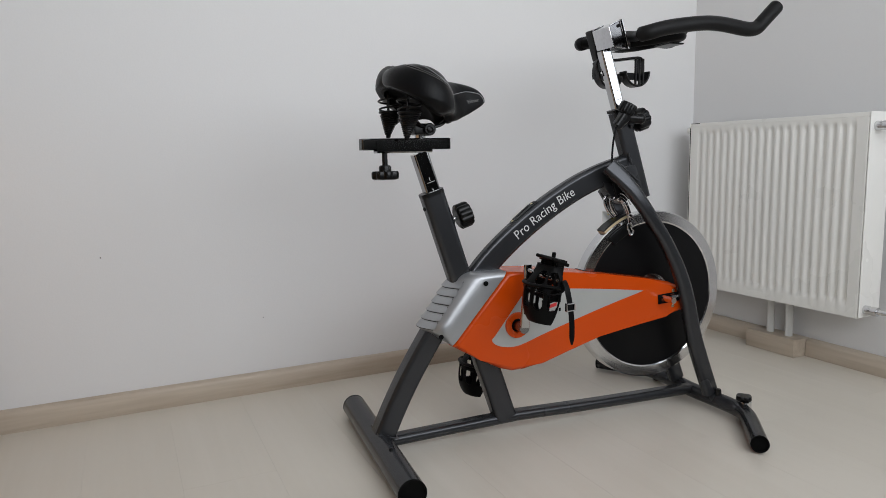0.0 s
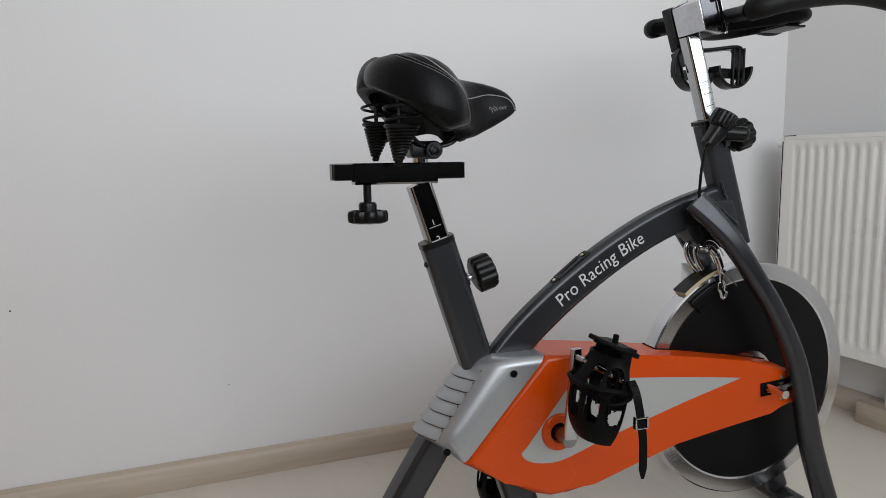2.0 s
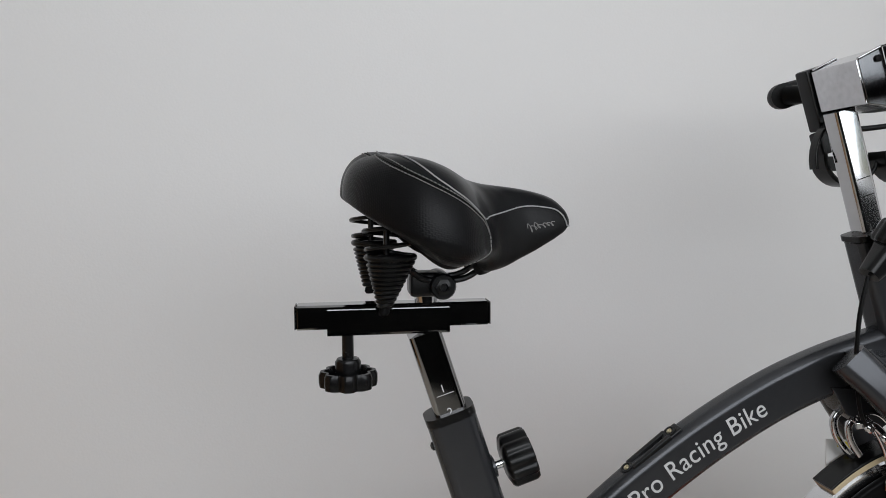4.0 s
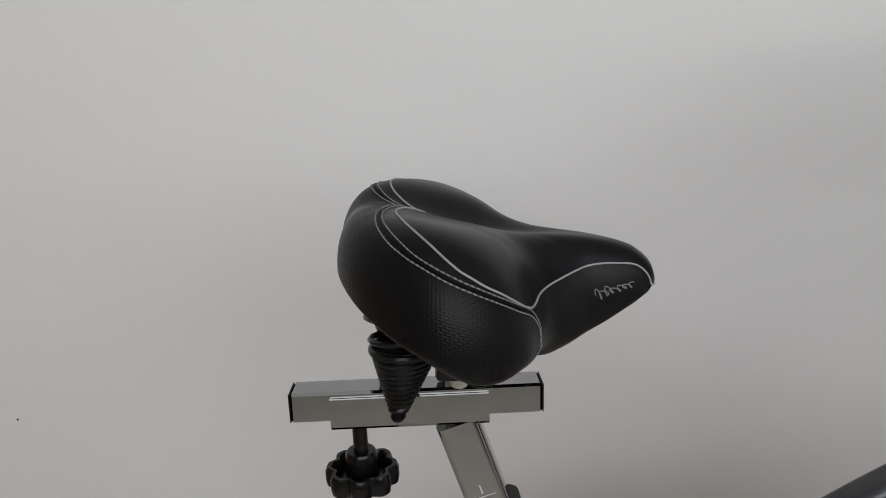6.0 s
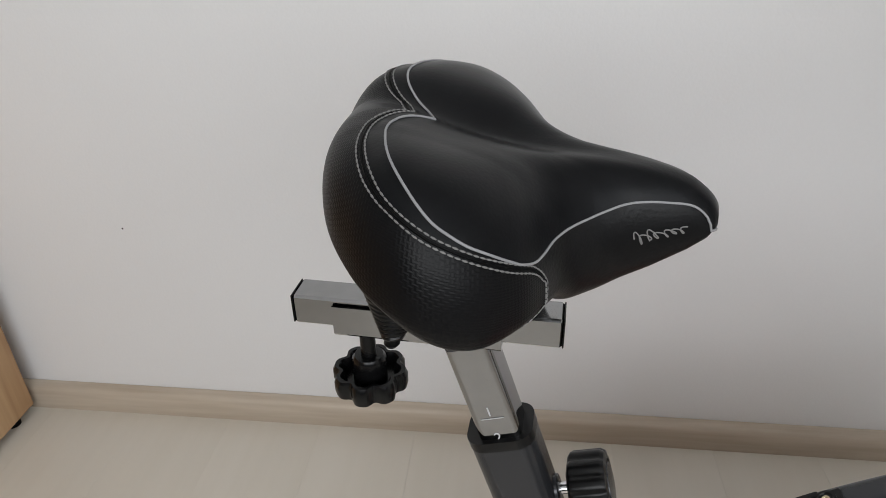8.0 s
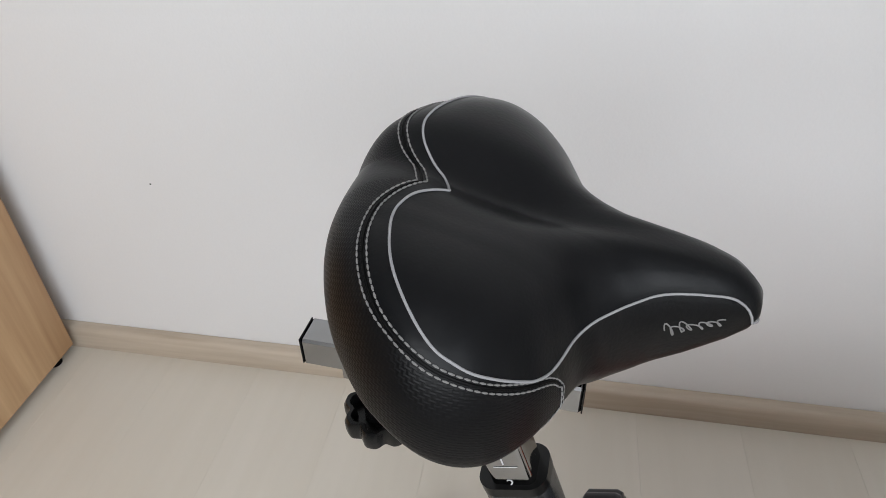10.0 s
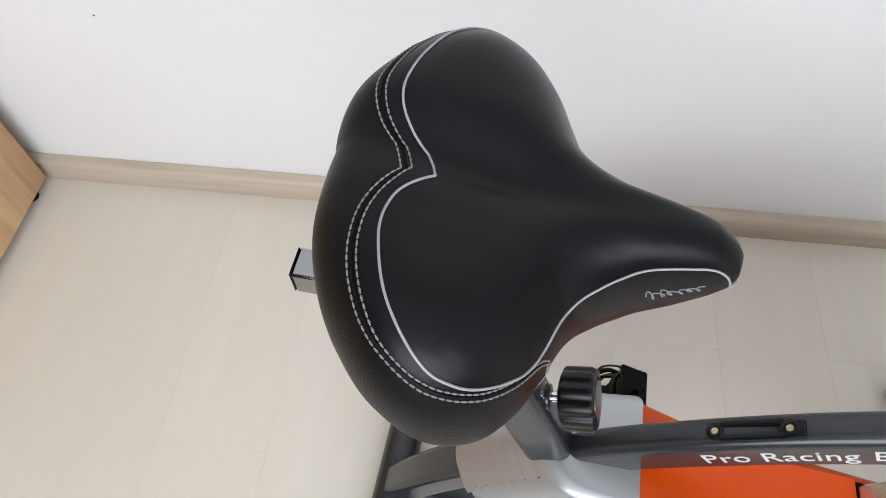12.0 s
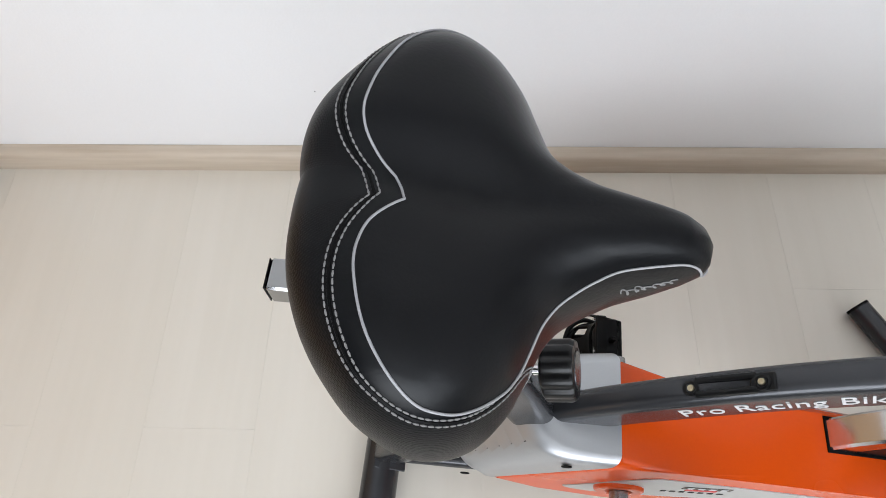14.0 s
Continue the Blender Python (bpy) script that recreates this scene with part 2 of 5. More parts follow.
def prism(poly, v0, v1, bevel=0.0, seg=3, bm=None, both=False):
    """A side outline of (u, z) points made thick from v0 to v1; bevel rounds the rim at v0 (and v1)."""
    bm = bm or bmesh.new()
    A = [bm.verts.new((u, v0, z)) for u, z in poly]
    B = [bm.verts.new((u, v1, z)) for u, z in poly]
    n = len(poly)
    for i in range(n):
        bm.faces.new((A[i], A[(i + 1) % n], B[(i + 1) % n], B[i]))
    fa = bm.faces.new(A[::-1])
    fb = bm.faces.new(B)
    if bevel:
        es = list(fa.edges) + (list(fb.edges) if both else [])
        bmesh.ops.bevel(bm, geom=es, offset=bevel, segments=seg, profile=0.5, affect="EDGES")
    return bm


def axis_pose(origin, direction):
    """z of the local frame along the direction."""
    return Matrix.Translation(origin) @ Vector(direction).to_track_quat("Z", "Y").to_matrix().to_4x4()


# ---- room ----
X0, X1, Y0, Y1, H = -2.6, X_EAST, -2.3, 0.6305, 2.6


def wall(name, lo, hi, label, material=None):
    return thing(name, boxed(lo, hi), material or M_WALL, label, "wall", "structure")


wall("wall_north", (X0 - 0.15, Y1, 0), (X1 + 0.15, Y1 + 0.15, H), "plain white painted wall behind the exercise bike")
WX0, WX1, WZ0, WZ1 = -1.1, 1.52, 0.9, 2.28
wall("wall_east", (X1, -1.2, 0), (X1 + 0.15, Y1, H), "plain white painted wall with the radiator")
EY0, EY1 = -2.06, -1.26
# unseen wall, added dark to darken reflections in the chrome
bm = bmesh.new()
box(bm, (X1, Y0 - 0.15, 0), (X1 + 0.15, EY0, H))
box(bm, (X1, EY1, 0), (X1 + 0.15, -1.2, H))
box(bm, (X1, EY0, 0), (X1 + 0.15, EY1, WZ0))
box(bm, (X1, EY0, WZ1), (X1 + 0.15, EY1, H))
thing("wall_east_rear", bm, M_DIM, "unseen near black wall for dark reflections, with a window opening", "wall", "structure")
side_win = thing("window_2", boxed((X1 + 0.08, EY0, WZ0), (X1 + 0.14, EY0 + 0.06, WZ1), 0.004), M_GLASS, "assumed white framed window that lets in daylight, out of view", "window", "structure")
part("window_frame", boxed((X1 + 0.08, EY1 - 0.06, WZ0), (X1 + 0.14, EY1, WZ1), 0.004), M_GLASS, side_win)
part("window_frame", boxed((X1 + 0.08, EY0 + 0.06, WZ0), (X1 + 0.14, EY1 - 0.06, WZ0 + 0.06), 0.004), M_GLASS, side_win)
part("window_frame", boxed((X1 + 0.08, EY0 + 0.06, WZ1 - 0.06), (X1 + 0.14, EY1 - 0.06, WZ1), 0.004), M_GLASS, side_win)
wall("wall_west", (X0 - 0.15, Y0 - 0.15, 0), (X0, Y1, H), "plain pale grey wall closing the room", M_BEIGE)
# unseen as well, and near black for the same dark reflections
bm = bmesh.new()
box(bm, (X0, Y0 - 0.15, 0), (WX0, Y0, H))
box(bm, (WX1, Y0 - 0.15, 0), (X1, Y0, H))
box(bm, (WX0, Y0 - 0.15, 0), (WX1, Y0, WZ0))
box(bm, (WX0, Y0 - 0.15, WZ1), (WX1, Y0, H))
thing("wall_south", bm, M_DIM, "unseen near black wall for dark reflections, with the window opening", "wall", "structure")
thing("ceiling", boxed((X0 - 0.15, Y0 - 0.15, H), (X1 + 0.15, Y1 + 0.15, H + 0.12)), M_CEIL, "flat white painted ceiling", "ceiling", "structure")
win = thing("window_1", boxed((WX0, Y0 - 0.14, WZ0), (WX0 + 0.06, Y0 - 0.08, WZ1), 0.004), M_GLASS, "assumed white framed window that lets in daylight, out of view", "window", "structure")
part("window_frame", boxed((WX1 - 0.06, Y0 - 0.14, WZ0), (WX1, Y0 - 0.08, WZ1), 0.004), M_GLASS, win)
part("window_frame", boxed((WX0 + 0.06, Y0 - 0.14, WZ0), (WX1 - 0.06, Y0 - 0.08, WZ0 + 0.06), 0.004), M_GLASS, win)
part("window_frame", boxed((WX0 + 0.06, Y0 - 0.14, WZ1 - 0.06), (WX1 - 0.06, Y0 - 0.08, WZ1), 0.004), M_GLASS, win)
part("window_sill", boxed((WX0 - 0.05, Y0 + 0.003, WZ0 - 0.035), (WX1 - 0.02, Y0 + 0.14, WZ0 - 0.003), 0.006), M_GLASS, win)

# skirting: a rounded board 60 mm high
def skirting(lo, hi, material, axis):
    bm = bmesh.new()
    prof = [(0, 0.0), (0.0235, 0.0), (0.0245, 0.004), (0.0245, 0.05), (0.022, 0.056), (0.016, 0.0605), (0.0, 0.062)]
    a, b = Vector(lo), Vector(hi)
    inn = Vector((0, -1, 0)) if axis == "x" else Vector((-1, 0, 0))
    A = [bm.verts.new(a + inn * d + Vector((0, 0, h))) for d, h in prof]
    B = [bm.verts.new(b + inn * d + Vector((0, 0, h))) for d, h in prof]
    for i in range(len(prof)):
        j = (i + 1) % len(prof)
        bm.faces.new((A[i], A[j], B[j], B[i]))
    bm.faces.new(A), bm.faces.new(B)
    return thing("baseboard", bm, material, "pale grey oak effect baseboard along the wall", "baseboard", "structure")


skirting((X0, Y1 - 0.001, 0.0), (X1 - 0.001, Y1 - 0.001, 0.0), M_BASE, "x")
skirting((X1 - 0.001, 0.258, 0.0), (X1 - 0.001, Y1 - 0.025, 0.0), M_BASE_Y, "y")
skirting((X1 - 0.001, Y0, 0.0), (X1 - 0.001, 0.056, 0.0), M_BASE_Y, "y")

# marks on the wall paint
for x, z, r in ((-0.685, 0.459, 0.0019), (-0.246, 0.234, 0.0014)):
    thing("paint_mark", lathe([(r * 0.6, 0), (r, 0.0002), (r * 0.3, 0.0006)], axis_pose((x, Y1 + 0.0001, z), (0, -1, 0)), 10), M_MATTE, "small dark fleck on the white wall", "paint mark", "structure")


# ---- radiator on the east wall ----
def make_radiator():
    x0, x1, y0, y1, z0, z1 = 1.395, 1.495, -0.193, 0.505, 0.197, 0.826
    rad = tagged(new("radiator"), "white ribbed panel radiator mounted on the wall", "radiator")
    # front sheet with pressed channels
    bm = bmesh.new()
    ribs, e = 20, 0.032
    ys, ds = [y0 + 0.002], [0.0]
    pitch = (y1 - y0 - 2 * e) / ribs
    for k in range(ribs):
        a = y0 + e + k * pitch
        for f_, d in ((0.1, 0), (0.2, 0.002), (0.32, 0.0075), (0.42, 0.009), (0.58, 0.009), (0.68, 0.0075), (0.8, 0.002), (0.9, 0)):
            ys.append(a + f_ * pitch)
            ds.append(d)
    ys.append(y1 - 0.002)
    ds.append(0.0)
    zs = [(z0 + 0.004, 0), (z0 + 0.036, 0), (z0 + 0.05, 0.6), (z0 + 0.062, 1), (z1 - 0.046, 1), (z1 - 0.036, 0.6), (z1 - 0.026, 0), (z1 - 0.012, 0)]
    grid = [[bm.verts.new((x0 + d * k, y, z)) for y, d in zip(ys, ds)] for z, k in zs]
    for A, B in zip(grid, grid[1:]):
        for j in range(len(ys) - 1):
            bm.faces.new((A[j], A[j + 1], B[j + 1], B[j]))
    rimv = [e for e in bm.edges if e.is_boundary]
    r = bmesh.ops.extrude_edge_only(bm, edges=rimv)
    for q in r["geom"]:
        if isinstance(q, bmesh.types.BMVert):
            q.co.x += 0.014
    part("front_panel", bm, M_RAD, rad, angle=60)
    part("rear_panel", boxed((x1 - 0.012, y0 + 0.01, z0 + 0.01), (x1, y1 - 0.01, z1 - 0.02), 0.004), M_RAD, rad)
    part("side_panel", boxed((x0 + 0.002, y0 - 0.0035, z0 + 0.006), (x1, y0 - 0.0005, z1 + 0.002), 0.0012), M_RAD, rad)
    part("side_panel", boxed((x0 + 0.001, y1 + 0.0027, z0 + 0.006), (x1, y1 + 0.0057, z1 + 0.002), 0.0012), M_RAD, rad)
    # black strips put in for the shade in the panel joints
    part("gap_shade_strip", boxed((x0 + 0.0002, y1 - 0.0018, z0 + 0.01), (x0 + 0.02, y1 + 0.0025, z1 - 0.016), 0.0004, 1), M_MATTE, rad, "dark strip standing for the shade in the side panel joint")
    part("gap_shade_strip", boxed((x0 + 0.002, y1 - 0.042, z1 - 0.0008), (x0 + 0.005, y1 - 0.001, z1 + 0.0014), 0.0004, 1), M_MATTE, rad)
    bm = bmesh.new()
    for k in range(22):
        y = y0 + 0.01 + k * (y1 - y0 - 0.03) / 21
        box(bm, (x0 + 0.012, y, z1 - 0.004), (x1 - 0.006, y + 0.009, z1 + 0.001))
    box(bm, (x0 + 0.0035, y0 + 0.001, z1 - 0.012), (x0 + 0.012, y1 - 0.001, z1 + 0.001), 0.002)
    box(bm, (x1 - 0.006, y0 + 0.001, z1 - 0.012), (x1 - 0.001, y1 - 0.001, z1 + 0.001), 0.001)
    part("top_grille", bm, M_RAD, rad)
    bm = bmesh.new()
    box(bm, (x0 + 0.03, y0 + 0.02, z0 + 0.02), (x0 + 0.06, y1 - 0.02, z0 + 0.05), 0.01)
    for k in range(20):
        y = y0 + 0.04 + k * 0.0325
        box(bm, (x0 + 0.02, y, z0 + 0.05), (x1 - 0.02, y + 0.004, z1 - 0.05))
    part("convector", bm, M_RAD, rad)
    for y, z in ((y1 + 0.004, z1 - 0.024), (y0 - 0.004, z0 + 0.03), (y0 - 0.004, z1 - 0.04)):
        s = 1 if y > 0 else -1
        m = axis_pose((x0 + 0.03, y, z), (0, s, 0))
        p = part("plug", lathe([(0.014, 0), (0.014, 0.012), (0.0115, 0.024), (0.0115, 0.032), (0.006, 0.036)], m, 16), M_RAD if s > 0 else M_STEEL, rad)
        if s < 0:
            part("valve", lathe([(0.009, 0.02), (0.014, 0.022), (0.014, 0.04), (0.008, 0.042), (0.008, 0.07), (0.013, 0.072), (0.013, 0.085)], m, 16), M_STEEL, p, "nickel radiator valve")
    for y in (-0.03, 0.35):
        part("wall_bracket", boxed((x1 + 0.0005, y - 0.015, z0 + 0.05), (X1 - 0.001, y + 0.015, z1 - 0.08), 0.002), M_RAD, rad)
    for y in (0.11, 0.185):
        part("pipe", tube(smooth([(1.49, y, 0.05), (1.49, y, 0.15), (1.482, y, 0.2), (1.46, y, 0.235)], 4), 0.013, 14), M_PLASTIC_W, rad, "white sleeved heating pipe")
    return rad


make_radiator()
bm = boxed((1.45, 0.058, 0.0), (X1 - 0.002, 0.256, 0.064), 0.003)
thing("pipe_casing", bm, M_BASE_Y, "pale oak effect box round the heating pipes on the floor", "pipe casing", "structure")

# ---- cabinet at the west end of the wall ----
cab = tagged(new("cabinet"), "oak veneered cabinet on low feet standing beside the wall", "cabinet")
CX = -0.988
part("side_panel", boxed((CX - 0.018, -0.75, 0.026), (CX, 0.59, 0.92), 0.0012), M_OAK, cab)
part("side_panel", boxed((CX - 0.62, -0.75, 0.026), (CX - 0.602, 0.59, 0.92), 0.0012), M_OAK, cab)
part("top", boxed((CX - 0.60, -0.75, 0.90), (CX - 0.0185, 0.59, 0.92), 0.001), M_OAK, cab)
part("bottom", boxed((CX - 0.60, -0.75, 0.024), (CX - 0.0185, 0.588, 0.042), 0.001), M_OAK, cab)
part("back", boxed((CX - 0.60, 0.578, 0.043), (CX - 0.0185, 0.585, 0.899)), M_OAK, cab)
part("door", boxed((CX - 0.60, -0.748, 0.046), (CX - 0.0205, -0.73, 0.896), 0.001), M_OAK, cab)
for x in (CX - 0.03, CX - 0.58):
    for y in (-0.7, 0.55):
        part("foot", lathe([(0.016, 0), (0.016, 0.01), (0.012, 0.024)], Matrix.Translation((x, y, 0)), 14), M_MATTE, cab, "black plastic foot")

# ---- exercise bike ----
BIKE = Matrix.Rotation(math.atan(-0.08), 4, "Z")
bike = tagged(new("exercise_bike"), "grey and orange indoor cycling bike with a wide black saddle", "exercise bike")
bike.matrix_world = BIKE
V = (0, 1, 0)


def bolt(parent, at, direction, r=0.005, h=0.004, material=None, name="bolt"):
    m = axis_pose(at, direction)
    return part(name, lathe([(r, 0), (r, h * 0.6), (r * 0.8, h), (r * 0.45, h), (r * 0.4, h * 0.5)], m, 6 if name == "bolt" else 14), material or M_BRASS, parent)


# main frame
ARCH = smooth([(0.130, -0.0045, 0.362), (0.166, -0.0045, 0.417), (0.207, -0.004, 0.463), (0.262, -0.003, 0.511), (0.325, -0.001, 0.557), (0.392, 0.001, 0.599), (0.465, 0.0025, 0.637), (0.536, 0.002, 0.665), (0.608, 0.001, 0.686)], 6)
frame_ob = part("frame", sweep(bmesh.new(), ARCH, rr(0.034, 0.062, 0.012, 5), V), M_FRAME, bike, "graphite grey painted steel frame")
DOWN = Vector((0.307, 0, -0.952))
SEAT_TOP = Vector((0.0548, -0.003, 0.6345))
seat_axis = [SEAT_TOP + DOWN * d for d in (0.0, 0.12, 0.255)]
part("seat_tube", sweep(bmesh.new(), seat_axis, rr(0.046, 0.0575, 0.015, 6), V), M_FRAME, frame_ob)
part("head_tube", sweep(bmesh.new(), [(0.584, 0, 0.829), (0.619, 0, 0.72), (0.657, 0, 0.6)], rr(0.038, 0.049, 0.01), V), M_FRAME, frame_ob)
part("rear_leg", sweep(bmesh.new(), smooth([(0.085, 0, 0.345), (0.038, 0, 0.275), (-0.012, 0, 0.195), (-0.05, 0, 0.125), (-0.086, 0, 0.05)], 5), rr(0.055, 0.052, 0.012), V), M_FRAME, frame_ob)
part("middle_leg", sweep(bmesh.new(), [(0.175, 0, 0.25), (0.212, 0, 0.14), (0.243, 0, 0.047)], rr(0.046, 0.058, 0.012), V), M_FRAME, frame_ob)
part("bottom_tube", sweep(bmesh.new(), smooth([(-0.075, 0, 0.034), (0.1, 0, 0.0395), (0.262, 0, 0.0445), (0.3, 0, 0.0445), (0.55, 0, 0.0385), (0.845, 0, 0.036)], 5), rr(0.04, 0.027, 0.012), V), M_FRAME, frame_ob)
for s in (-1, 1):
    w = 1.0 if s < 0 else 0.72
    leg = smooth([(u, s * v * w, z) for u, v, z in ((0.527, 0.042, 0.689), (0.552, 0.056, 0.661), (0.580, 0.068, 0.627), (0.608, 0.076, 0.588), (0.641, 0.081, 0.540), (0.678, 0.082, 0.489), (0.7255, 0.082, 0.405), (0.7545, 0.082, 0.325), (0.7855, 0.082, 0.205), (0.845, 0.082, 0.05))[0 if s < 0 else 2:]], 6)
    part("fork_leg", sweep(bmesh.new(), leg, lambda t: rr(0.03, 0.045 - 0.009 * math.sin(math.pi * min(1, 1.1 * t)), 0.012), V), M_FRAME, frame_ob)
part("fork_crown", prism([(0.543, 0.69), (0.61, 0.69), (0.64, 0.61), (0.602, 0.602), (0.562, 0.642)], -0.046, 0.036, 0.006, 2, both=True), M_FRAME, frame_ob)
for k, (a, b) in enumerate((((0.601, -0.0205, 0.72), (0.622, -0.0205, 0.668)), ((0.547, -0.05, 0.698), (0.6, -0.068, 0.648)))):
    pts = [Vector(a).lerp(Vector(b), i / 12) + Vector((0.0012 * math.sin(i * 2.3), -0.0008, 0.0012 * math.cos(i * 3.1))) for i in range(13)]
    part("weld_bead", tube(pts, 0.0032, 8), M_FRAME, frame_ob)


# stabilisers
def stabiliser(path, r, name):
    bm = bmesh.new()
    pts = [Vector(p) for p in path]
    sweep(bm, pts, circle(r, 24), None, caps=False)
    st = part(name, bm, M_FRAME, bike, "graphite steel floor tube with open black ends")
    for a, b in ((pts[0], pts[1]), (pts[-1], pts[-2])):
        d = (a - b).normalized()
        m = axis_pose(a - d * 0.012, d)
        # near black disc and rim stand for the shaded inside of the open end
        part("end_cap", lathe([(r * 0.3, 0.002), (r * 0.9, 0.002), (r * 0.9, 0.0135), (r * 1.01, 0.0135), (r * 1.01, 0.0085), (r * 0.95, 0.0085)][::-1], m, 24), M_DARK, st, "near black disc in the open tube end")
    return st


rear = stabiliser([(-0.094, 0.264, 0.034), (-0.096, 0.1, 0.034), (-0.097, -0.1, 0.034), (-0.1, -0.278, 0.034)], 0.031, "rear_stabiliser")
part("weld_plate", sweep(bmesh.new(), [(-0.105, 0, 0.0655), (-0.055, 0, 0.05)], rr(0.075, 0.004, 0.0018), V), M_FRAME, rear)
bolt(rear, (-0.098, -0.12, 0.0645), (0, 0, 1), 0.006, 0.004, M_BLACK)
bolt(rear, (-0.066, 0.02, 0.04), (1, 0, 0), 0.008, 0.012, M_BLACK)
FR = smooth([(0.765, 0.350, 0.025), (0.818, 0.268, 0.026), (0.846, 0.222, 0.028), (0.858, 0.18, 0.029), (0.858, 0.1, 0.03), (0.852, 0, 0.03), (0.858, -0.1, 0.03), (0.861, -0.172, 0.029), (0.848, -0.215, 0.028), (0.812, -0.269, 0.026), (0.746, -0.358, 0.025)], 4)
front = stabiliser(FR, 0.0212, "front_stabiliser")
for y in (-0.182, 0.182):
    k = part("levelling_knob", lathe([(0.008, 0), (0.0195, 0.001), (0.022, 0.004), (0.022, 0.010), (0.0195, 0.0135), (0.006, 0.0145)], Matrix.Translation((0.868, y, 0.056)), 48, wave=0.16, lobes=4), M_BLACK, front, "black levelling knob", 50)
    part("stud", lathe([(0.012, 0.014), (0.0155, 0.018), (0.0155, 0.052), (0.011, 0.0565)], Matrix.Translation((0.874, y, 0.0)), 24), M_STEEL, k, "polished steel stud")
    part("pad", lathe([(0.012, 0.0), (0.014, 0.002), (0.014, 0.0135)], Matrix.Translation((0.874, y, 0.0)), 20), M_BLACK, k)
for y in (-0.105, 0.105):
    bolt(front, (0.853, y, 0.049), (0, 0, 1), 0.0085, 0.016, M_BLACK)

# flywheel
FWX, FWZ, FR_ = 0.687, 0.3325, 0.232
m = axis_pose((FWX, 0, FWZ), (0, -1, 0))
fw = part("flywheel", lathe([(0.2, -0.0165), (0.204, -0.0185), (0.229, -0.0185), (FR_, -0.0155), (FR_, 0.0155), (0.229, 0.0185), (0.204, 0.0185), (0.2, 0.0165)], m, 96), M_RIM, bike, "heavy flywheel with a polished steel rim", 25)
for s in (-1, 1):
    m = axis_pose((FWX, s * 0.0125, FWZ), (0, s, 0))
    part("disc_face", lathe([(0.202, 0.0), (0.201, 0.004), (0.1985, 0.0055), (0.06, 0.0055), (0.055, 0.002), (0.03, 0.002)], m, 80), M_DISC, fw, "black painted wheel face")
m = axis_pose((FWX, -0.1, FWZ), (0, 1, 0))
part("axle", lathe([(0.008, -0.012), (0.008, 0.212)], m, 16), M_STEEL, fw)

# chain cover: orange shell, silver tail, grey inset
NEAR, FAR = -0.066, 0.072
shell_poly = [(0.226, 0.4385), (0.30, 0.434), (0.40, 0.425), (0.52, 0.409), (0.64, 0.388), (0.715, 0.372), (0.738, 0.362), (0.752, 0.345), (0.762, 0.300), (0.757, 0.291), (0.70, 0.279), (0.60, 0.265), (0.492, 0.248), (0.40, 0.2215), (0.32, 0.1975), (0.272, 0.187), (0.238, 0.1865), (0.205, 0.197), (0.15, 0.226), (0.079, 0.268)]


def cover_shell(poly, material, name, parent, label, bevel=0.013):
    bm = prism(poly, NEAR, FAR, bevel, 5, both=True)
    for v in bm.verts:
        u = v.co.x
        if u > 0.2 and v.co.y > 0:
            v.co.y *= max(0.34, 1 - (u - 0.2) * 4.5)
    return part(name, bm, material, parent, label, 40)


cover = cover_shell(shell_poly, M_ORANGE, "chain_cover", bike, "glossy orange plastic chain cover")


# tail: level slices from the seam with the orange shell round the slanted rear
def tail_slice(z, inset=0.0, push=0.0):
    rear_u = 0.002 + 0.09 * (z - 0.309) / 0.122 if z > 0.309 else 0.002 + 0.0745 * (0.309 - z) / 0.0405
    seam_u = 0.0765 + 0.148 * (z - 0.2685) / 0.1705
    room = seam_u - rear_u
    near, far = NEAR + inset, FAR - inset
    pts = []
    for du, v in ((0.13, near), (0.08, near + 0.0015), (0.052, near + 0.009), (0.0345, near + 0.023), (0.0245, near + 0.038), (0.0155, near + 0.054), (0.012, near + 0.072), (0.02, near + 0.094), (0.05, far - 0.012), (0.13, far)):
        pts.append((rear_u + inset * 0.9 + (room - inset * 0.9) * min(du / 0.13, 1) if room < 0.13 else (seam_u if du == 0.13 else rear_u + inset * 0.9 + du), v, z))
    pts = smooth(pts, 5)
    if push:
        out = []
        for k, p in enumerate(pts):
            t = pts[min(k + 1, len(pts) - 1)] - pts[max(k - 1, 0)]
            n = Vector((t.y, -t.x, 0)).normalized()
            out.append(p - n * push if n.x > 0 or n.y > 0.9 else p + n * push)
        return out
    return pts


levels = [(0.2705, 0.006), (0.274, 0.002), (0.279, 0.0)] + [(0.279 + 0.147 * k / 12, 0.0) for k in range(1, 13)]
levels += [(0.426 + 0.014 * math.sin(radians(a)), 0.014 * (1 - math.cos(radians(a)))) for a in (15, 30, 45, 60, 75, 88)]
bm = bmesh.new()
rows = [[bm.verts.new(p) for p in tail_slice(z, i)] for z, i in levels]
for A, B in zip(rows, rows[1:]):
    for k in range(len(A) - 1):
        bm.faces.new((A[k], A[k + 1], B[k + 1], B[k]))
    bm.faces.new((A[-1], A[0], B[0], B[-1]))
bm.faces.new(rows[0])
bm.faces.new(rows[-1])
tail = part("tail_cover", bm, M_SILVER, bike, "silver plastic tail with ribbed vents", 50)
LOUVRE = ((0.0, -0.0025), (-0.002, -0.0006), (-0.006, 0.0012), (-0.010, 0.0028), (-0.0145, 0.0042), (-0.0166, 0.004), (-0.0176, 0.0026), (-0.0178, -0.0025))


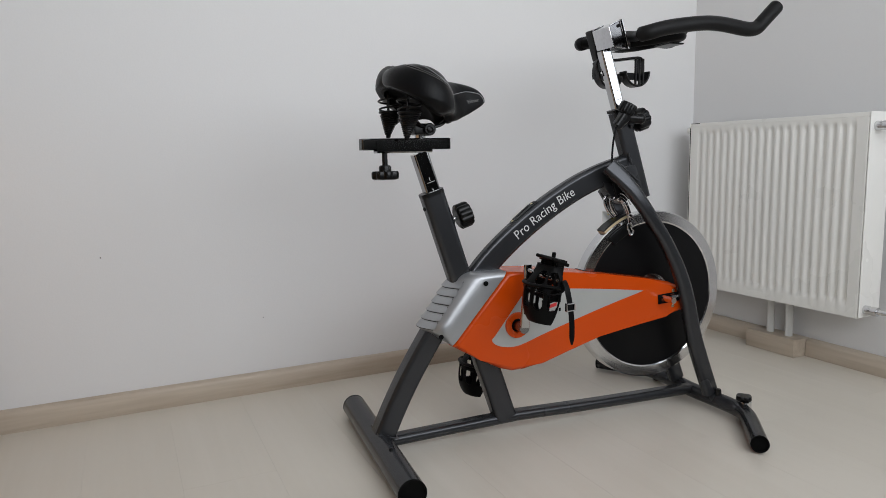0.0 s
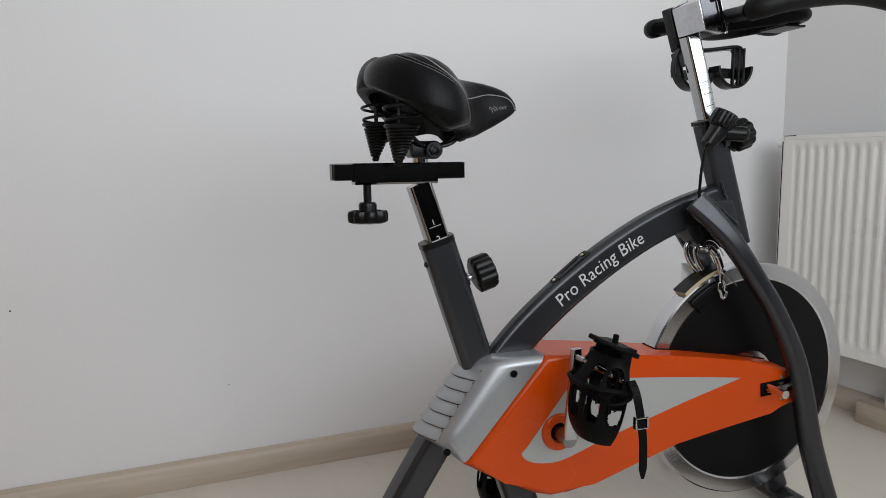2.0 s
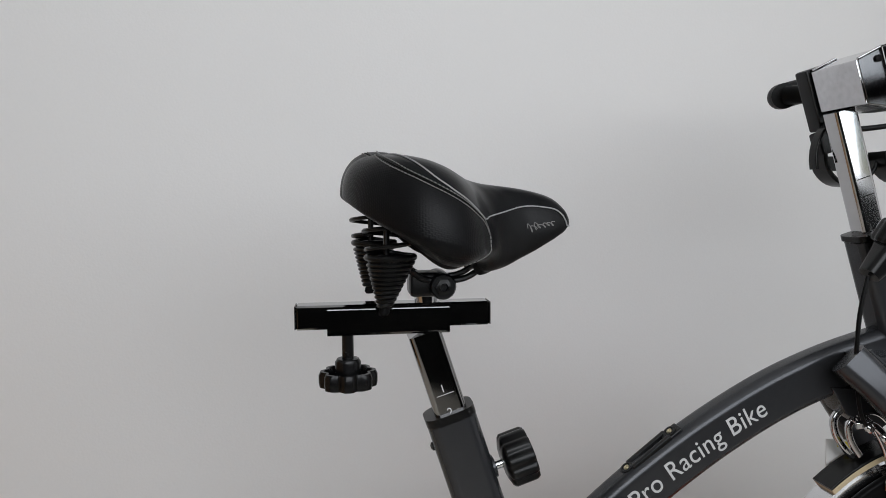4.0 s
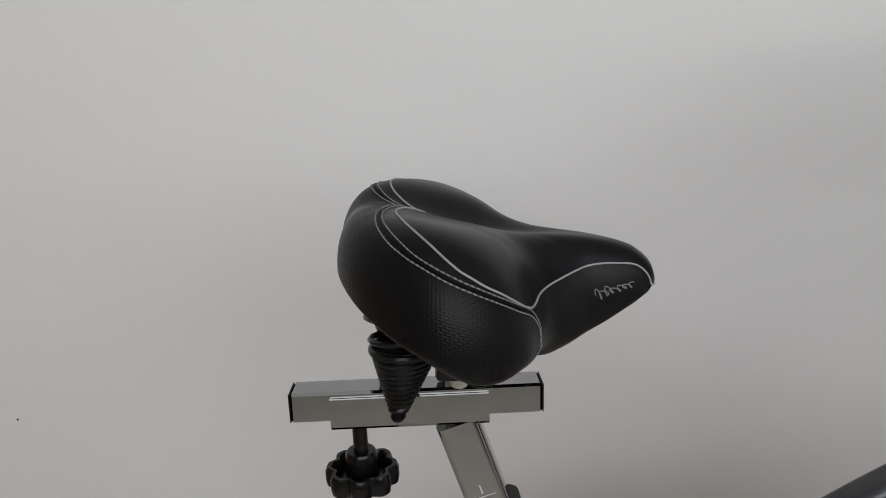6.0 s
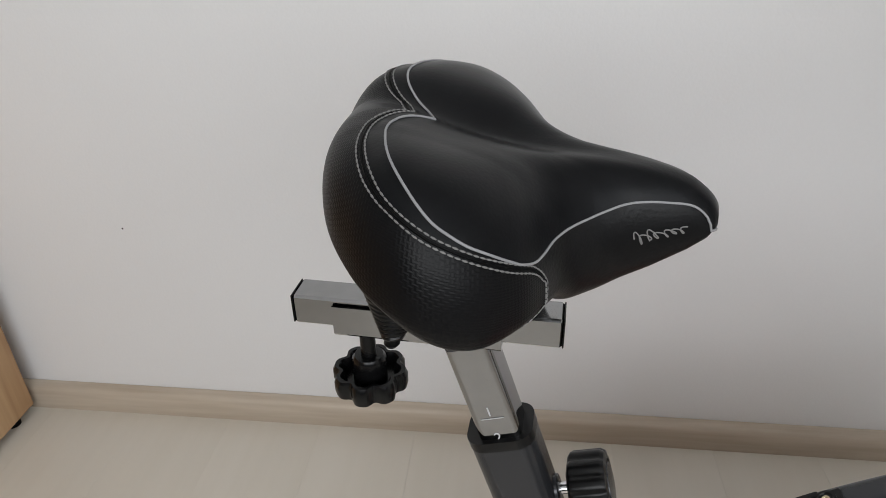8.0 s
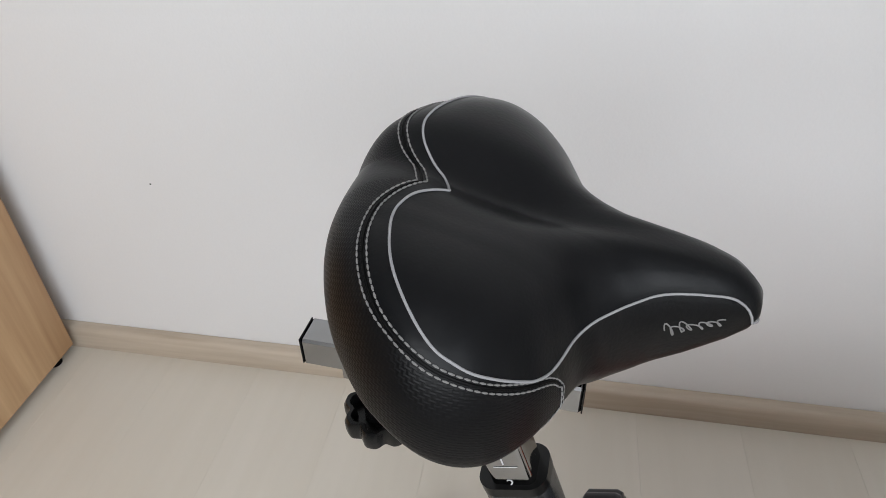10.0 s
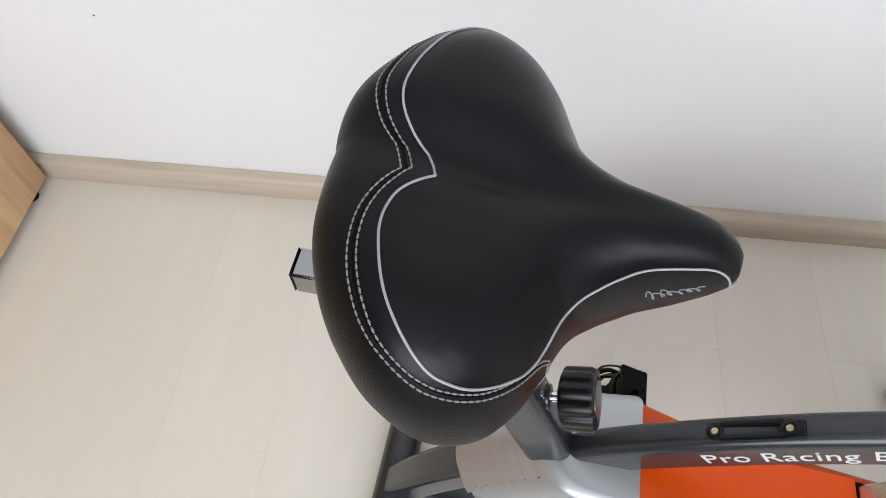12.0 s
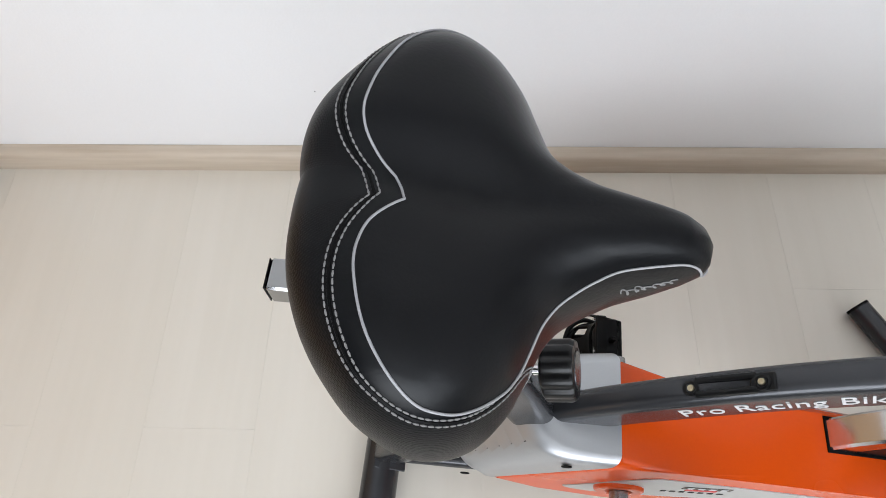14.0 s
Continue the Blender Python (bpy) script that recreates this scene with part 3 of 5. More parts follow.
def louvre_line(z, push):
    """Horizontal line of a louvre, from its square end on the flank round the rear."""
    flank, rear_line = tail_slice(z, 0.0, push), tail_slice(z)
    end = min(p.x for p in rear_line) + 0.0215
    for k in range(len(flank) - 1):
        a, b = flank[k], flank[k + 1]
        if a.y < -0.03 and a.x >= end > b.x:
            return [a.lerp(b, (a.x - end) / (a.x - b.x))] + flank[k + 1:36]
    return flank[14:36]


for k in range(6):
    top = 0.4225 - 0.0186 * k
    lines = [louvre_line(top + dz, d) for dz, d in LOUVRE]
    n = min(len(q) for q in lines)
    bm = bmesh.new()
    rows = [[bm.verts.new(p) for p in q[:n]] for q in lines]
    for A, B in zip(rows, rows[1:]):
        for j in range(n - 1):
            bm.faces.new((A[j], B[j], B[j + 1], A[j + 1]))
    bm.faces.new([r[0] for r in rows])
    bm.faces.new([r[-1] for r in rows])
    part("vent_rib", bm, M_SILVER, tail, "", 40)
    # near black strips stand for the shade under and beside each louvre
    groove = louvre_line(top - 0.0183, 0.001)
    part("vent_shade_line", sweep(bmesh.new(), groove, rr(0.0016, 0.0016, 0.0003, 1), (0, 0, 1)), M_DARK, tail)
    edge = [louvre_line(top - 0.0178 * q, 0.0001)[0] + Vector((0.0004, 0, 0)) for q in (0.1, 0.5, 0.9)]
    part("vent_shade_line", tube(edge, 0.0007, 6), M_DARK, tail)
panel_pts = [(0.1805, 0.2745), (0.187, 0.264), (0.204, 0.2555), (0.226, 0.2515), (0.248, 0.2515), (0.274, 0.2575), (0.319, 0.2725), (0.40, 0.297), (0.508, 0.328), (0.612, 0.3545), (0.62, 0.3575), (0.612, 0.3595), (0.50, 0.373), (0.37, 0.386), (0.292, 0.391), (0.272, 0.385), (0.248, 0.358), (0.215, 0.316), (0.19, 0.285)]
panel_pts = [(p.x, p.z) for p in smooth([(u, 0, z) for u, z in panel_pts], 4, True)]
part("inset_panel", prism(panel_pts, NEAR - 0.0012, NEAR + 0.002, 0.0006, 1), M_PANEL, cover, "grey printed inset panel")
CR = Vector((0.249, 0, 0.305))
m = axis_pose((CR.x, NEAR - 0.001, CR.z), (0, -1, 0))
ring = part("crank_ring", lathe([(0.0325, 0), (0.032, 0.004), (0.03, 0.0055), (0.018, 0.0055), (0.0165, 0.0035), (0.016, -0.02)], m, 40), M_ORANGE, cover)
# dark disc in place of the shaded hole
part("crank_hole_shade", lathe([(0.0158, 0.0), (0.0158, 0.0012), (0.012, 0.0016)], m, 30), M_DARK, cover)
# printed badge behind the pedal: plain bars in its colours
part("badge", prism([(0.325, 0.334), (0.36, 0.343), (0.36, 0.352), (0.325, 0.343)], NEAR - 0.0018, NEAR - 0.0013), M_RED, cover, "small red printed bar")
part("badge", prism([(0.318, 0.345), (0.372, 0.358), (0.372, 0.374), (0.318, 0.361)], NEAR - 0.0018, NEAR - 0.0013), M_BLACK, cover, "small black printed bar")
for k in range(4):
    u = 0.323 + k * 0.0125
    part("badge_bar", prism([(u, 0.3495 + k * 0.003), (u + 0.007, 0.3512 + k * 0.003), (u + 0.007, 0.3612 + k * 0.003), (u, 0.3595 + k * 0.003)], NEAR - 0.0022, NEAR - 0.0019), M_WHITE, cover)
for k in range(7):
    u = 0.30 + k * 0.011
    z = 0.312 + k * 0.0026
    part("badge_bar", prism([(u, z), (u + 0.006, z + 0.0014), (u + 0.006, z + 0.0094), (u, z + 0.008)], NEAR - 0.0018, NEAR - 0.0013), M_MATTE, cover)
# dark discs laid on the cover for the shade in the screw holes
for u, z in ((0.166, 0.416), (0.048, 0.297)):
    part("screw_hole_shade", lathe([(0.0062, 0), (0.0062, 0.0012), (0.003, 0.0014)], axis_pose((u, NEAR - 0.0006, z), (0, -1, 0)), 20), M_DARK, cover)
part("axle_slot", sweep(bmesh.new(), [(0.672, NEAR - 0.001, 0.3285), (0.75, NEAR - 0.001, 0.3335)], rr(0.004, 0.026, 0.0018), V), M_DARK, cover, "black slot of the axle adjuster")
for u, r, h in ((0.685, 0.0075, 0.008), (0.698, 0.005, 0.012)):
    bolt(cover, (u, NEAR - 0.003, 0.329 + (u - 0.67) * 0.1), (0, -1, 0), r, h, M_BRUSH)
part("adjuster_bolt", tube([(0.682, NEAR - 0.012, 0.331), (0.752, NEAR - 0.012, 0.339)], 0.0045, 12), M_BRUSH, cover)
part("adjuster_nut", tube([(0.704, NEAR - 0.012, 0.3335), (0.716, NEAR - 0.012, 0.335)], 0.0085, 6), M_BRUSH, cover)
for z in (0.3495, 0.3075):
    part("screw", lathe([(0.0048, 0), (0.0045, 0.0015), (0.002, 0.0024)], axis_pose((0.7208, NEAR - 0.0008, z), (0, -1, 0)), 14), M_BRASS, cover)
part("wheel_slot", sweep(bmesh.new(), [(0.469, 0, 0.416), (0.52, 0, 0.4088), (0.60, 0, 0.3949), (0.64, 0, 0.3878), (0.72, 0, 0.371)], rr(0.043, 0.003, 0.001), V), M_DARK, cover, "black lined slot round the flywheel")

# crank arms and pedals
def pedal_set(s, up):
    """s: side (-1 near, 1 far); up: whether the arm points up."""
    k = 1 if up else -1
    tip = CR + Vector((0.008 * k, 0, 0.144 * k))
    v0 = s * 0.104
    arm = part("crank_arm", sweep(bmesh.new(), [CR + Vector((0.002, v0, 0.002 * k)), CR + Vector((0.003, v0, 0.03 * k)), tip + Vector((0, v0 + s * 0.006, -0.02 * k)), tip + Vector((0, v0 + s * 0.006, 0.013 * k))], lambda t: rr(0.012, 0.025 - 0.006 * t, 0.005), V), M_CHROME, bike, "chromed crank arm")
    part("spindle", tube([(CR.x, s * 0.05, CR.z), (CR.x, v0 + s * 0.004, CR.z)], 0.0125, 16), M_BRUSH, arm)
    pc = tip + Vector((0.028 if s < 0 else 0.013, 0.172 if s > 0 else -0.166, -0.014 if s < 0 else -0.006))
    lean = radians(10.5)
    P = Matrix.Translation(pc) @ Matrix.Rotation(lean, 4, "Y") @ Matrix.Rotation(radians(90), 4, "Y")
    # local frame of the pedal: x towards the toe (hangs down), y across, z out of the tread
    ped = part("pedal", tube([(tip.x, v0 + s * 0.008, tip.z), (pc.x, pc.y + s * 0.045, pc.z)], 0.0055, 12), M_STEEL, bike, "black toe-clip pedal hanging from its axle")
    bm = bmesh.new()
    for y in (-0.035, 0.035):
        box(bm, (-0.046, y - 0.004, -0.010), (0.046, y + 0.004, 0.010), 0.0025, 1)
    for x in (-0.044, 0.044):
        box(bm, (x - 0.005, -0.039, -0.013), (x + 0.005, 0.039, 0.013), 0.003, 1)
        for q in range(6):
            box(bm, (x - 0.004, -0.037 + q * 0.0138, 0.012), (x + 0.004, -0.032 + q * 0.0138, 0.0155))
            box(bm, (x - 0.004, -0.037 + q * 0.0138, -0.0155), (x + 0.004, -0.032 + q * 0.0138, -0.012))
    box(bm, (-0.011, -0.039, -0.011), (0.011, 0.039, 0.011), 0.005, 2)
    box(bm, (-0.044, -0.007, -0.008), (0.044, 0.007, 0.006), 0.004, 2)
    for y in (-0.022, 0.022):
        box(bm, (-0.044, y - 0.003, -0.008), (-0.012, y + 0.003, 0.006), 0.002, 1)
    bm.transform(P)
    part("tread", bm, M_MATTE, ped)
    # toe cage: a basket with windows, D-shaped across
    bm = bmesh.new()
    NR, NC = 61, 128
    slots = [(0.22, a, 0.12, 0.28) for a in (0.35, 1.05, 2.09, 2.79)] + [(0.57, a, 0.18, 0.25) for a in (0.2, 0.87, 1.57, 2.27, 2.94)]
    slots += [(0.6, 4.15, 0.22, 0.5), (0.6, 5.27, 0.22, 0.5), (0.1, 4.71, 0.26, 1.4)]
    grid = []
    for i in range(NR):
        t = i / (NR - 1)
        x = -0.032 + 0.136 * t
        k = min(1, t / 0.42)
        k = k * k * (3 - 2 * k)
        w = (0.042 + 0.011 * k) * (1 - 0.3 * t ** 6)
        d = (0.031 + 0.025 * k) * (1 - 0.4 * t ** 6)
        row = []
        for j in range(NC):
            f_ = 2 * math.pi * j / NC
            cy, cz = math.cos(f_), math.sin(f_)
            y = w * math.copysign(abs(cy) ** 0.9, cy)
            z = -d * abs(cz) ** 0.9 if cz > 0 else (0.013 - 0.014 * t ** 3) * abs(cz) ** 0.5
            row.append(bm.verts.new((x, y, z)))
        grid.append(row)
    axis = [sum((v.co for v in row), Vector()) / NC for row in grid]
    inner = [[bm.verts.new(v.co + (axis[i] - v.co).normalized() * 0.0042 - Vector((0.002 * (i / NR) ** 3, 0, 0))) for v in row] for i, row in enumerate(grid)]
    keep = set()
    for i in range(NR - 1):
        for j in range(NC):
            t, a = (i + 0.5) / (NR - 1), 2 * math.pi * (j + 0.5) / NC
            if all(abs((t - t0) / rt) ** 3 + abs((a - a0) / ra) ** 3 > 1 for t0, a0, rt, ra in slots):
                keep.add((i, j))
    for i, j in keep:
        k = (j + 1) % NC
        bm.faces.new((grid[i][j], grid[i][k], grid[i + 1][k], grid[i + 1][j]))
        bm.faces.new((inner[i + 1][j], inner[i + 1][k], inner[i][k], inner[i][j]))
        for other, a, b in (((i - 1, j), (i, j), (i, k)), ((i + 1, j), (i + 1, j), (i + 1, k)), ((i, (j - 1) % NC), (i, j), (i + 1, j)), ((i, k), (i, k), (i + 1, k))):
            if other not in keep:
                bm.faces.new((grid[a[0]][a[1]], grid[b[0]][b[1]], inner[b[0]][b[1]], inner[a[0]][a[1]]))
    bm.faces.new(grid[-1])
    bmesh.ops.delete(bm, geom=[v for v in bm.verts if not v.link_faces], context="VERTS")
    bm.transform(P)
    part("toe_cage", bm, M_MATTE, ped, "", 50)
    # top plate and a rib across the mouth of the cage
    bm = bmesh.new()
    box(bm, (-0.004, -0.040, -0.026), (0.004, 0.040, 0.022), 0.002, 1, Matrix.Translation((-0.043, 0, 0)) @ Matrix.Rotation(radians(14), 4, "Y"))
    sweep(bm, smooth([(0.016, -0.052, 0.0), (0.014, -0.054, -0.025), (0.016, -0.036, -0.048), (0.018, 0, -0.056), (0.016, 0.036, -0.048), (0.014, 0.054, -0.025), (0.016, 0.052, 0.0)], 4), rr(0.008, 0.006, 0.002, 2), None)
    bm.transform(P)
    part("instep_rib", bm, M_MATTE, ped, "", 50)
    part("tab", boxed((-0.062, -0.004, -0.004), (-0.046, 0.004, 0.004), 0.0015, 1, P), M_MATTE, ped)
    bm = bmesh.new()
    sweep(bm, smooth([(0.0, s * -0.05, 0.0), (0.016, s * -0.055, -0.022), (0.026, s * -0.035, -0.042), (0.03, 0, -0.046), (0.028, s * 0.035, -0.042), (0.03, s * 0.064, -0.03), (0.02, s * 0.068, -0.004), (0.0, s * 0.052, 0.004)], 5), rr(0.010, 0.0022, 0.001, 2), None)
    bm.transform(P)
    part("strap", bm, M_MATTE, ped)
    q = P @ Vector((0.052, s * 0.074, 0.006)) + Vector((0.013, 0, 0))
    end = [P @ Vector((-0.004, s * 0.053, 0.004)), P @ Vector((0.012, s * 0.066, 0.008)), q, q + Vector((0.002, s * 0.004, -0.04)), q + Vector((0.002, s * 0.004, -0.088))]
    part("strap_end", sweep(bmesh.new(), smooth(end, 5), lambda t: rr(0.0025, 0.0135 if t < 0.9 else 0.0135 - (t - 0.9) * 0.09, 0.001, 2), V), M_MATTE, ped)
    bm = bmesh.new()
    box(bm, q + Vector((-0.011, s * 0.001 - 0.003, -0.012)), q + Vector((0.011, s * 0.001 + 0.006, -0.009)), 0.001, 1)
    box(bm, q + Vector((-0.011, s * 0.001 - 0.003, 0.004)), q + Vector((0.011, s * 0.001 + 0.006, 0.007)), 0.001, 1)
    box(bm, q + Vector((-0.011, s * 0.001 - 0.003, -0.012)), q + Vector((-0.0085, s * 0.001 + 0.006, 0.007)), 0.001, 1)
    box(bm, q + Vector((0.0085, s * 0.001 - 0.003, -0.012)), q + Vector((0.011, s * 0.001 + 0.006, 0.007)), 0.001, 1)
    part("buckle", bm, M_CHROME, ped, "small chromed strap buckle")


pedal_set(-1, True)
pedal_set(1, False)


# lettering along the arch
def arc_table(pts):
    s = [0.0]
    for a, b in zip(pts, pts[1:]):
        s.append(s[-1] + (b - a).length)
    return s


def lettering(body, size, at_arc, parent, name, mtl, v):
    cu = bpy.data.curves.new("writing", "FONT")
    cu.body, cu.size, cu.extrude, cu.space_character, cu.offset = body, size, 0.0003, 1.04, 0.0
    ob = bpy.data.objects.new("writing", cu)
    scene.collection.objects.link(ob)
    me = bpy.data.meshes.new_from_object(ob.evaluated_get(bpy.context.evaluated_depsgraph_get()))
    bpy.data.objects.remove(ob)
    bm = bmesh.new()
    bm.from_mesh(me)
    bpy.data.meshes.remove(me)
    xs = [q.co.x for q in bm.verts]
    w = max(xs) - min(xs)
    S = arc_table(ARCH)
    for q in bm.verts:
        d = at_arc[0] + (q.co.x - min(xs)) / w * (at_arc[1] - at_arc[0])
        i = next((k for k in range(len(S) - 1) if S[k + 1] >= d), len(S) - 2)
        a, b = ARCH[i], ARCH[i + 1]
        t = (b - a).normalized()
        p = a + t * (d - S[i])
        up = Vector((-t.z, 0, t.x))
        h = q.co.y - size * 0.36 + 0.0025
        q.co = Vector((p.x, p.y + v - q.co.z, p.z)) + up * h
    return part(name, bm, mtl, parent)


S_ = arc_table(ARCH)
near_arc = lambda u: S_[min(range(len(ARCH)), key=lambda k: abs(ARCH[k].x - u))]
lettering("Pro Racing Bike", 0.0335, (near_arc(0.274), near_arc(0.4405)), frame_ob, "lettering", M_WHITE, -0.0173)

# grip plate on top of the arch
gt = (Vector((0.345, 0, 0.583)) - Vector((0.262, 0, 0.519))).normalized()
gn = Vector((-gt.z, 0, gt.x))
gm = Matrix.Translation(Vector((0.3, -0.0025, 0.5736))) @ Matrix((gt, (0, 1, 0), gn)).transposed().to_4x4()
bm = bmesh.new()
box(bm, (-0.047, -0.0095, 0.0), (-0.0225, 0.0095, 0.0042), 0.0022, 3, gm)
box(bm, (0.0225, -0.0095, 0.0), (0.047, 0.0095, 0.0042), 0.0022, 3, gm)
box(bm, (-0.03, -0.0105, 0.0), (0.03, -0.0036, 0.0062), 0.002, 2, gm)
box(bm, (-0.03, 0.0036, 0.0), (0.03, 0.0105, 0.0062), 0.002, 2, gm)
for x in (-0.034, 0.034):
    lathe([(0.0085, 0.004), (0.0085, 0.0055), (0.0062, 0.0058), (0.0052, 0.0045), (0.002, 0.0045)], gm @ Matrix.Translation((x, 0, 0)), 20, bm)
grip = part("top_bracket", bm, M_BLACK, frame_ob, "black plastic bracket screwed on the tube")
for x in (-0.034, 0.034):
    part("screw", lathe([(0.0037, 0.0), (0.0032, 0.0016), (0.0018, 0.0016), (0.0012, 0.0006)], gm @ Matrix.Translation((x, 0, 0.0045)), 14), M_BRASS, grip)


# knobs
def fluted_knob(name, base, direction, r, h, parent, stud=0.03, lobes=10, label="black fluted clamping knob"):
    d = Vector(direction).normalized()
    m = axis_pose(Vector(base), d)
    k = part(name, lathe([(r * 0.62, -0.003), (r * 0.9, 0), (r, 0.003), (r, h - 0.005), (r * 0.93, h - 0.001), (r * 0.72, h), (r * 0.66, h - 0.002)], m, 120, wave=0.075, lobes=lobes), M_BLACK, parent, label, 50)
    part("knob_cap", lathe([(r * 0.62, h - 0.002), (r * 0.6, h + 0.0006), (r * 0.1, h + 0.0014)], m, 30), M_FRAME, k, "grey knob cap")
    part("stud", lathe([(0.0055, -stud), (0.0055, 0.0)], m, 14), M_STEEL, k)
    part("collar", lathe([(0.014, -stud), (0.013, -stud * 0.55), (0.009, -stud * 0.5)], m, 20), M_FRAME, k)
    return k


FWD = Vector((0.952, 0, 0.307))
fluted_knob("seat_post_knob", SEAT_TOP + DOWN * 0.078 + FWD * 0.044, FWD, 0.0315, 0.033, bike, 0.024, 11)
fluted_knob("pop_pin_knob", Vector((0.61, 0, 0.797)) + FWD * 0.0195 + Vector((0.0, -0.012, 0)), FWD, 0.03, 0.032, bike, 0.026)

# seat post, slider and its screw
POST_TOP = Vector((0.0255, -0.004, 0.731))
post = part("seat_post", sweep(bmesh.new(), [POST_TOP, POST_TOP + DOWN * 0.2], rr(0.035, 0.0375, 0.0065, 5), V), M_SLIDE, bike, "chromed square seat post with marks")
part("post_collar", sweep(bmesh.new(), [SEAT_TOP - DOWN * 0.006, SEAT_TOP + DOWN * 0.004], rr(0.047, 0.0585, 0.0155, 6), V), M_BLACK, frame_ob, "black plastic sleeve at the tube mouth")
part("stop_screw", lathe([(0.005, 0), (0.005, 0.004), (0.002, 0.006)], axis_pose(SEAT_TOP + DOWN * 0.03 - FWD * 0.0265, -FWD), 12), M_BLACK, frame_ob)
for txt, d in (("1", 0.071), ("2", 0.099)):
    cu = bpy.data.curves.new("writing", "FONT")
    cu.body, cu.size, cu.extrude, cu.align_x = txt, 0.013, 0.0002, "CENTER"
    ob = bpy.data.objects.new("writing", cu)
    scene.collection.objects.link(ob)
    me = bpy.data.meshes.new_from_object(ob.evaluated_get(bpy.context.evaluated_depsgraph_get()))
    bpy.data.objects.remove(ob)
    bm = bmesh.new()
    bm.from_mesh(me)
    bpy.data.meshes.remove(me)
    o = POST_TOP + DOWN * d - FWD * 0.001
    for q in bm.verts:
        x, y, z = q.co
        q.co = Vector((o.x, -0.0218, o.z)) + FWD * x - DOWN * (y + 0.002) + Vector((0, -z, 0))
    a = o + DOWN * 0.001
    part("height_mark", bm, M_WHITE, post, "engraved number")
    part("height_line", sweep(bmesh.new(), [Vector((a.x, -0.0219, a.z)) - FWD * 0.009, Vector((a.x, -0.0219, a.z)) + FWD * 0.011], rr(0.0006, 0.0009, 0.0002, 1), V), M_WHITE, post)
BV = -0.006
slider = part("seat_slider", boxed((-0.1145, BV - 0.0135, 0.739), (0.0985, BV + 0.0135, 0.7655), 0.002, 1), M_SLIDE, bike, "chromed slider bar under the saddle")
for u in (-0.1165, 0.0985):
    part("end_cap", boxed((u + (0.0008 if u < 0 else 0), BV - 0.0131, 0.7394), (u + (0.002 if u < 0 else 0.0012), BV + 0.0131, 0.7651), 0.0005, 1), M_BLACK, slider, "black end cap")
bm = bmesh.new()
sweep(bm, [(-0.081, BV, 0.7475), (0.053, BV, 0.7475)], [(-0.0165, 0.0128), (-0.0165, -0.0125), (-0.014, -0.0155), (0.014, -0.0155), (0.0165, -0.0125), (0.0165, 0.0128), (0.0142, 0.0128), (0.0142, -0.0112), (-0.0142, -0.0112), (-0.0142, 0.0128)], V)
part("slider_sleeve", bm, M_SLIDE, post, "chromed channel that holds the slider", 30)
m = Matrix.Translation((-0.0592, BV, 0.004))
star = part("star_knob", lathe([(0.012, 0.6725), (0.026, 0.667), (0.0315, 0.669), (0.0325, 0.674), (0.0325, 0.682), (0.0305, 0.6865), (0.027, 0.6865), (0.0245, 0.683), (0.0235, 0.675), (0.014, 0.675)], m, 96, wave=0.16, lobes=8), M_BLACK, bike, "black star knob of the saddle slider", 50)
part("hub", lathe([(0.0145, 0.674), (0.0145, 0.696), (0.012, 0.700), (0.007, 0.7005)], m, 24), M_BLACK, star)
part("stem", lathe([(0.0065, 0.69), (0.0065, 0.736)], m, 16), M_BLACK, star)

# handlebar post, clamp and bars
TILT = radians(18)
post2 = part("handlebar_post", sweep(bmesh.new(), [(0.537, 0, 0.984), (0.594, 0, 0.80)], rr(0.026, 0.030, 0.005, 4), V), M_CHROME, bike, "chromed square handlebar post")
for k in range(5):
    q = Vector((0.565, -0.0134, 0.88)) + Vector((0.307, 0, -0.952)) * (0.022 * k - 0.022)
    part("height_line", sweep(bmesh.new(), [q - FWD * 0.004, q + FWD * 0.013], rr(0.0006, 0.0009, 0.0002, 1), V), M_MATTE, post2)
part("post_collar", sweep(bmesh.new(), [(0.5788, 0, 0.8365), (0.5808, 0, 0.8298)], rr(0.0445, 0.0445, 0.01), V), M_BLACK, frame_ob)
cm = Matrix.Translation((0.5305, 0, 1.011)) @ Matrix.Rotation(-TILT, 4, "Y")
clamp = part("bar_clamp", boxed((0.0, -0.041, -0.026), (0.003, 0.034, 0.026), 0.001, 2, cm), M_MOTTLED, bike, "chromed box clamp of the handlebar")


def clamp_plate(name, poly, v0, v1, material):
    bm = prism(poly, v0, v1, 0.0008, 1, both=True)
    bm.transform(cm)
    return part(name, bm, material, clamp)


SIDE = [(0.003, -0.026), (0.037, -0.0405), (0.037, 0.0314), (0.003, 0.026)]
for v in (-0.0395, 0.0325):
    s = math.copysign(1, v)
    clamp_plate("side_plate", SIDE, v - 0.0013, v + 0.0013, M_SHADE)
    clamp_plate("flange", [(0.0372, -0.042), (0.0398, -0.042), (0.0398, 0.033), (0.0372, 0.033)], v + s * 0.0045 - 0.004, v + s * 0.0045 + 0.004, M_CHROME)
    clamp_plate("top_lip", [(0.002, 0.0264), (0.037, 0.0318), (0.037, 0.0341), (0.002, 0.0287)], v + s * 0.0017 - 0.0018, v + s * 0.0017 + 0.0018, M_CHROME)
clamp_plate("top_plate", [(0.0032, 0.0235), (0.0368, 0.0287), (0.0368, 0.0313), (0.0032, 0.0262)], -0.0378, 0.0308, M_MOTTLED)
clamp_plate("bottom_plate", [(0.0032, -0.026), (0.0368, -0.0402), (0.0368, -0.0377), (0.0032, -0.0235)], -0.0378, 0.0308, M_MOTTLED)
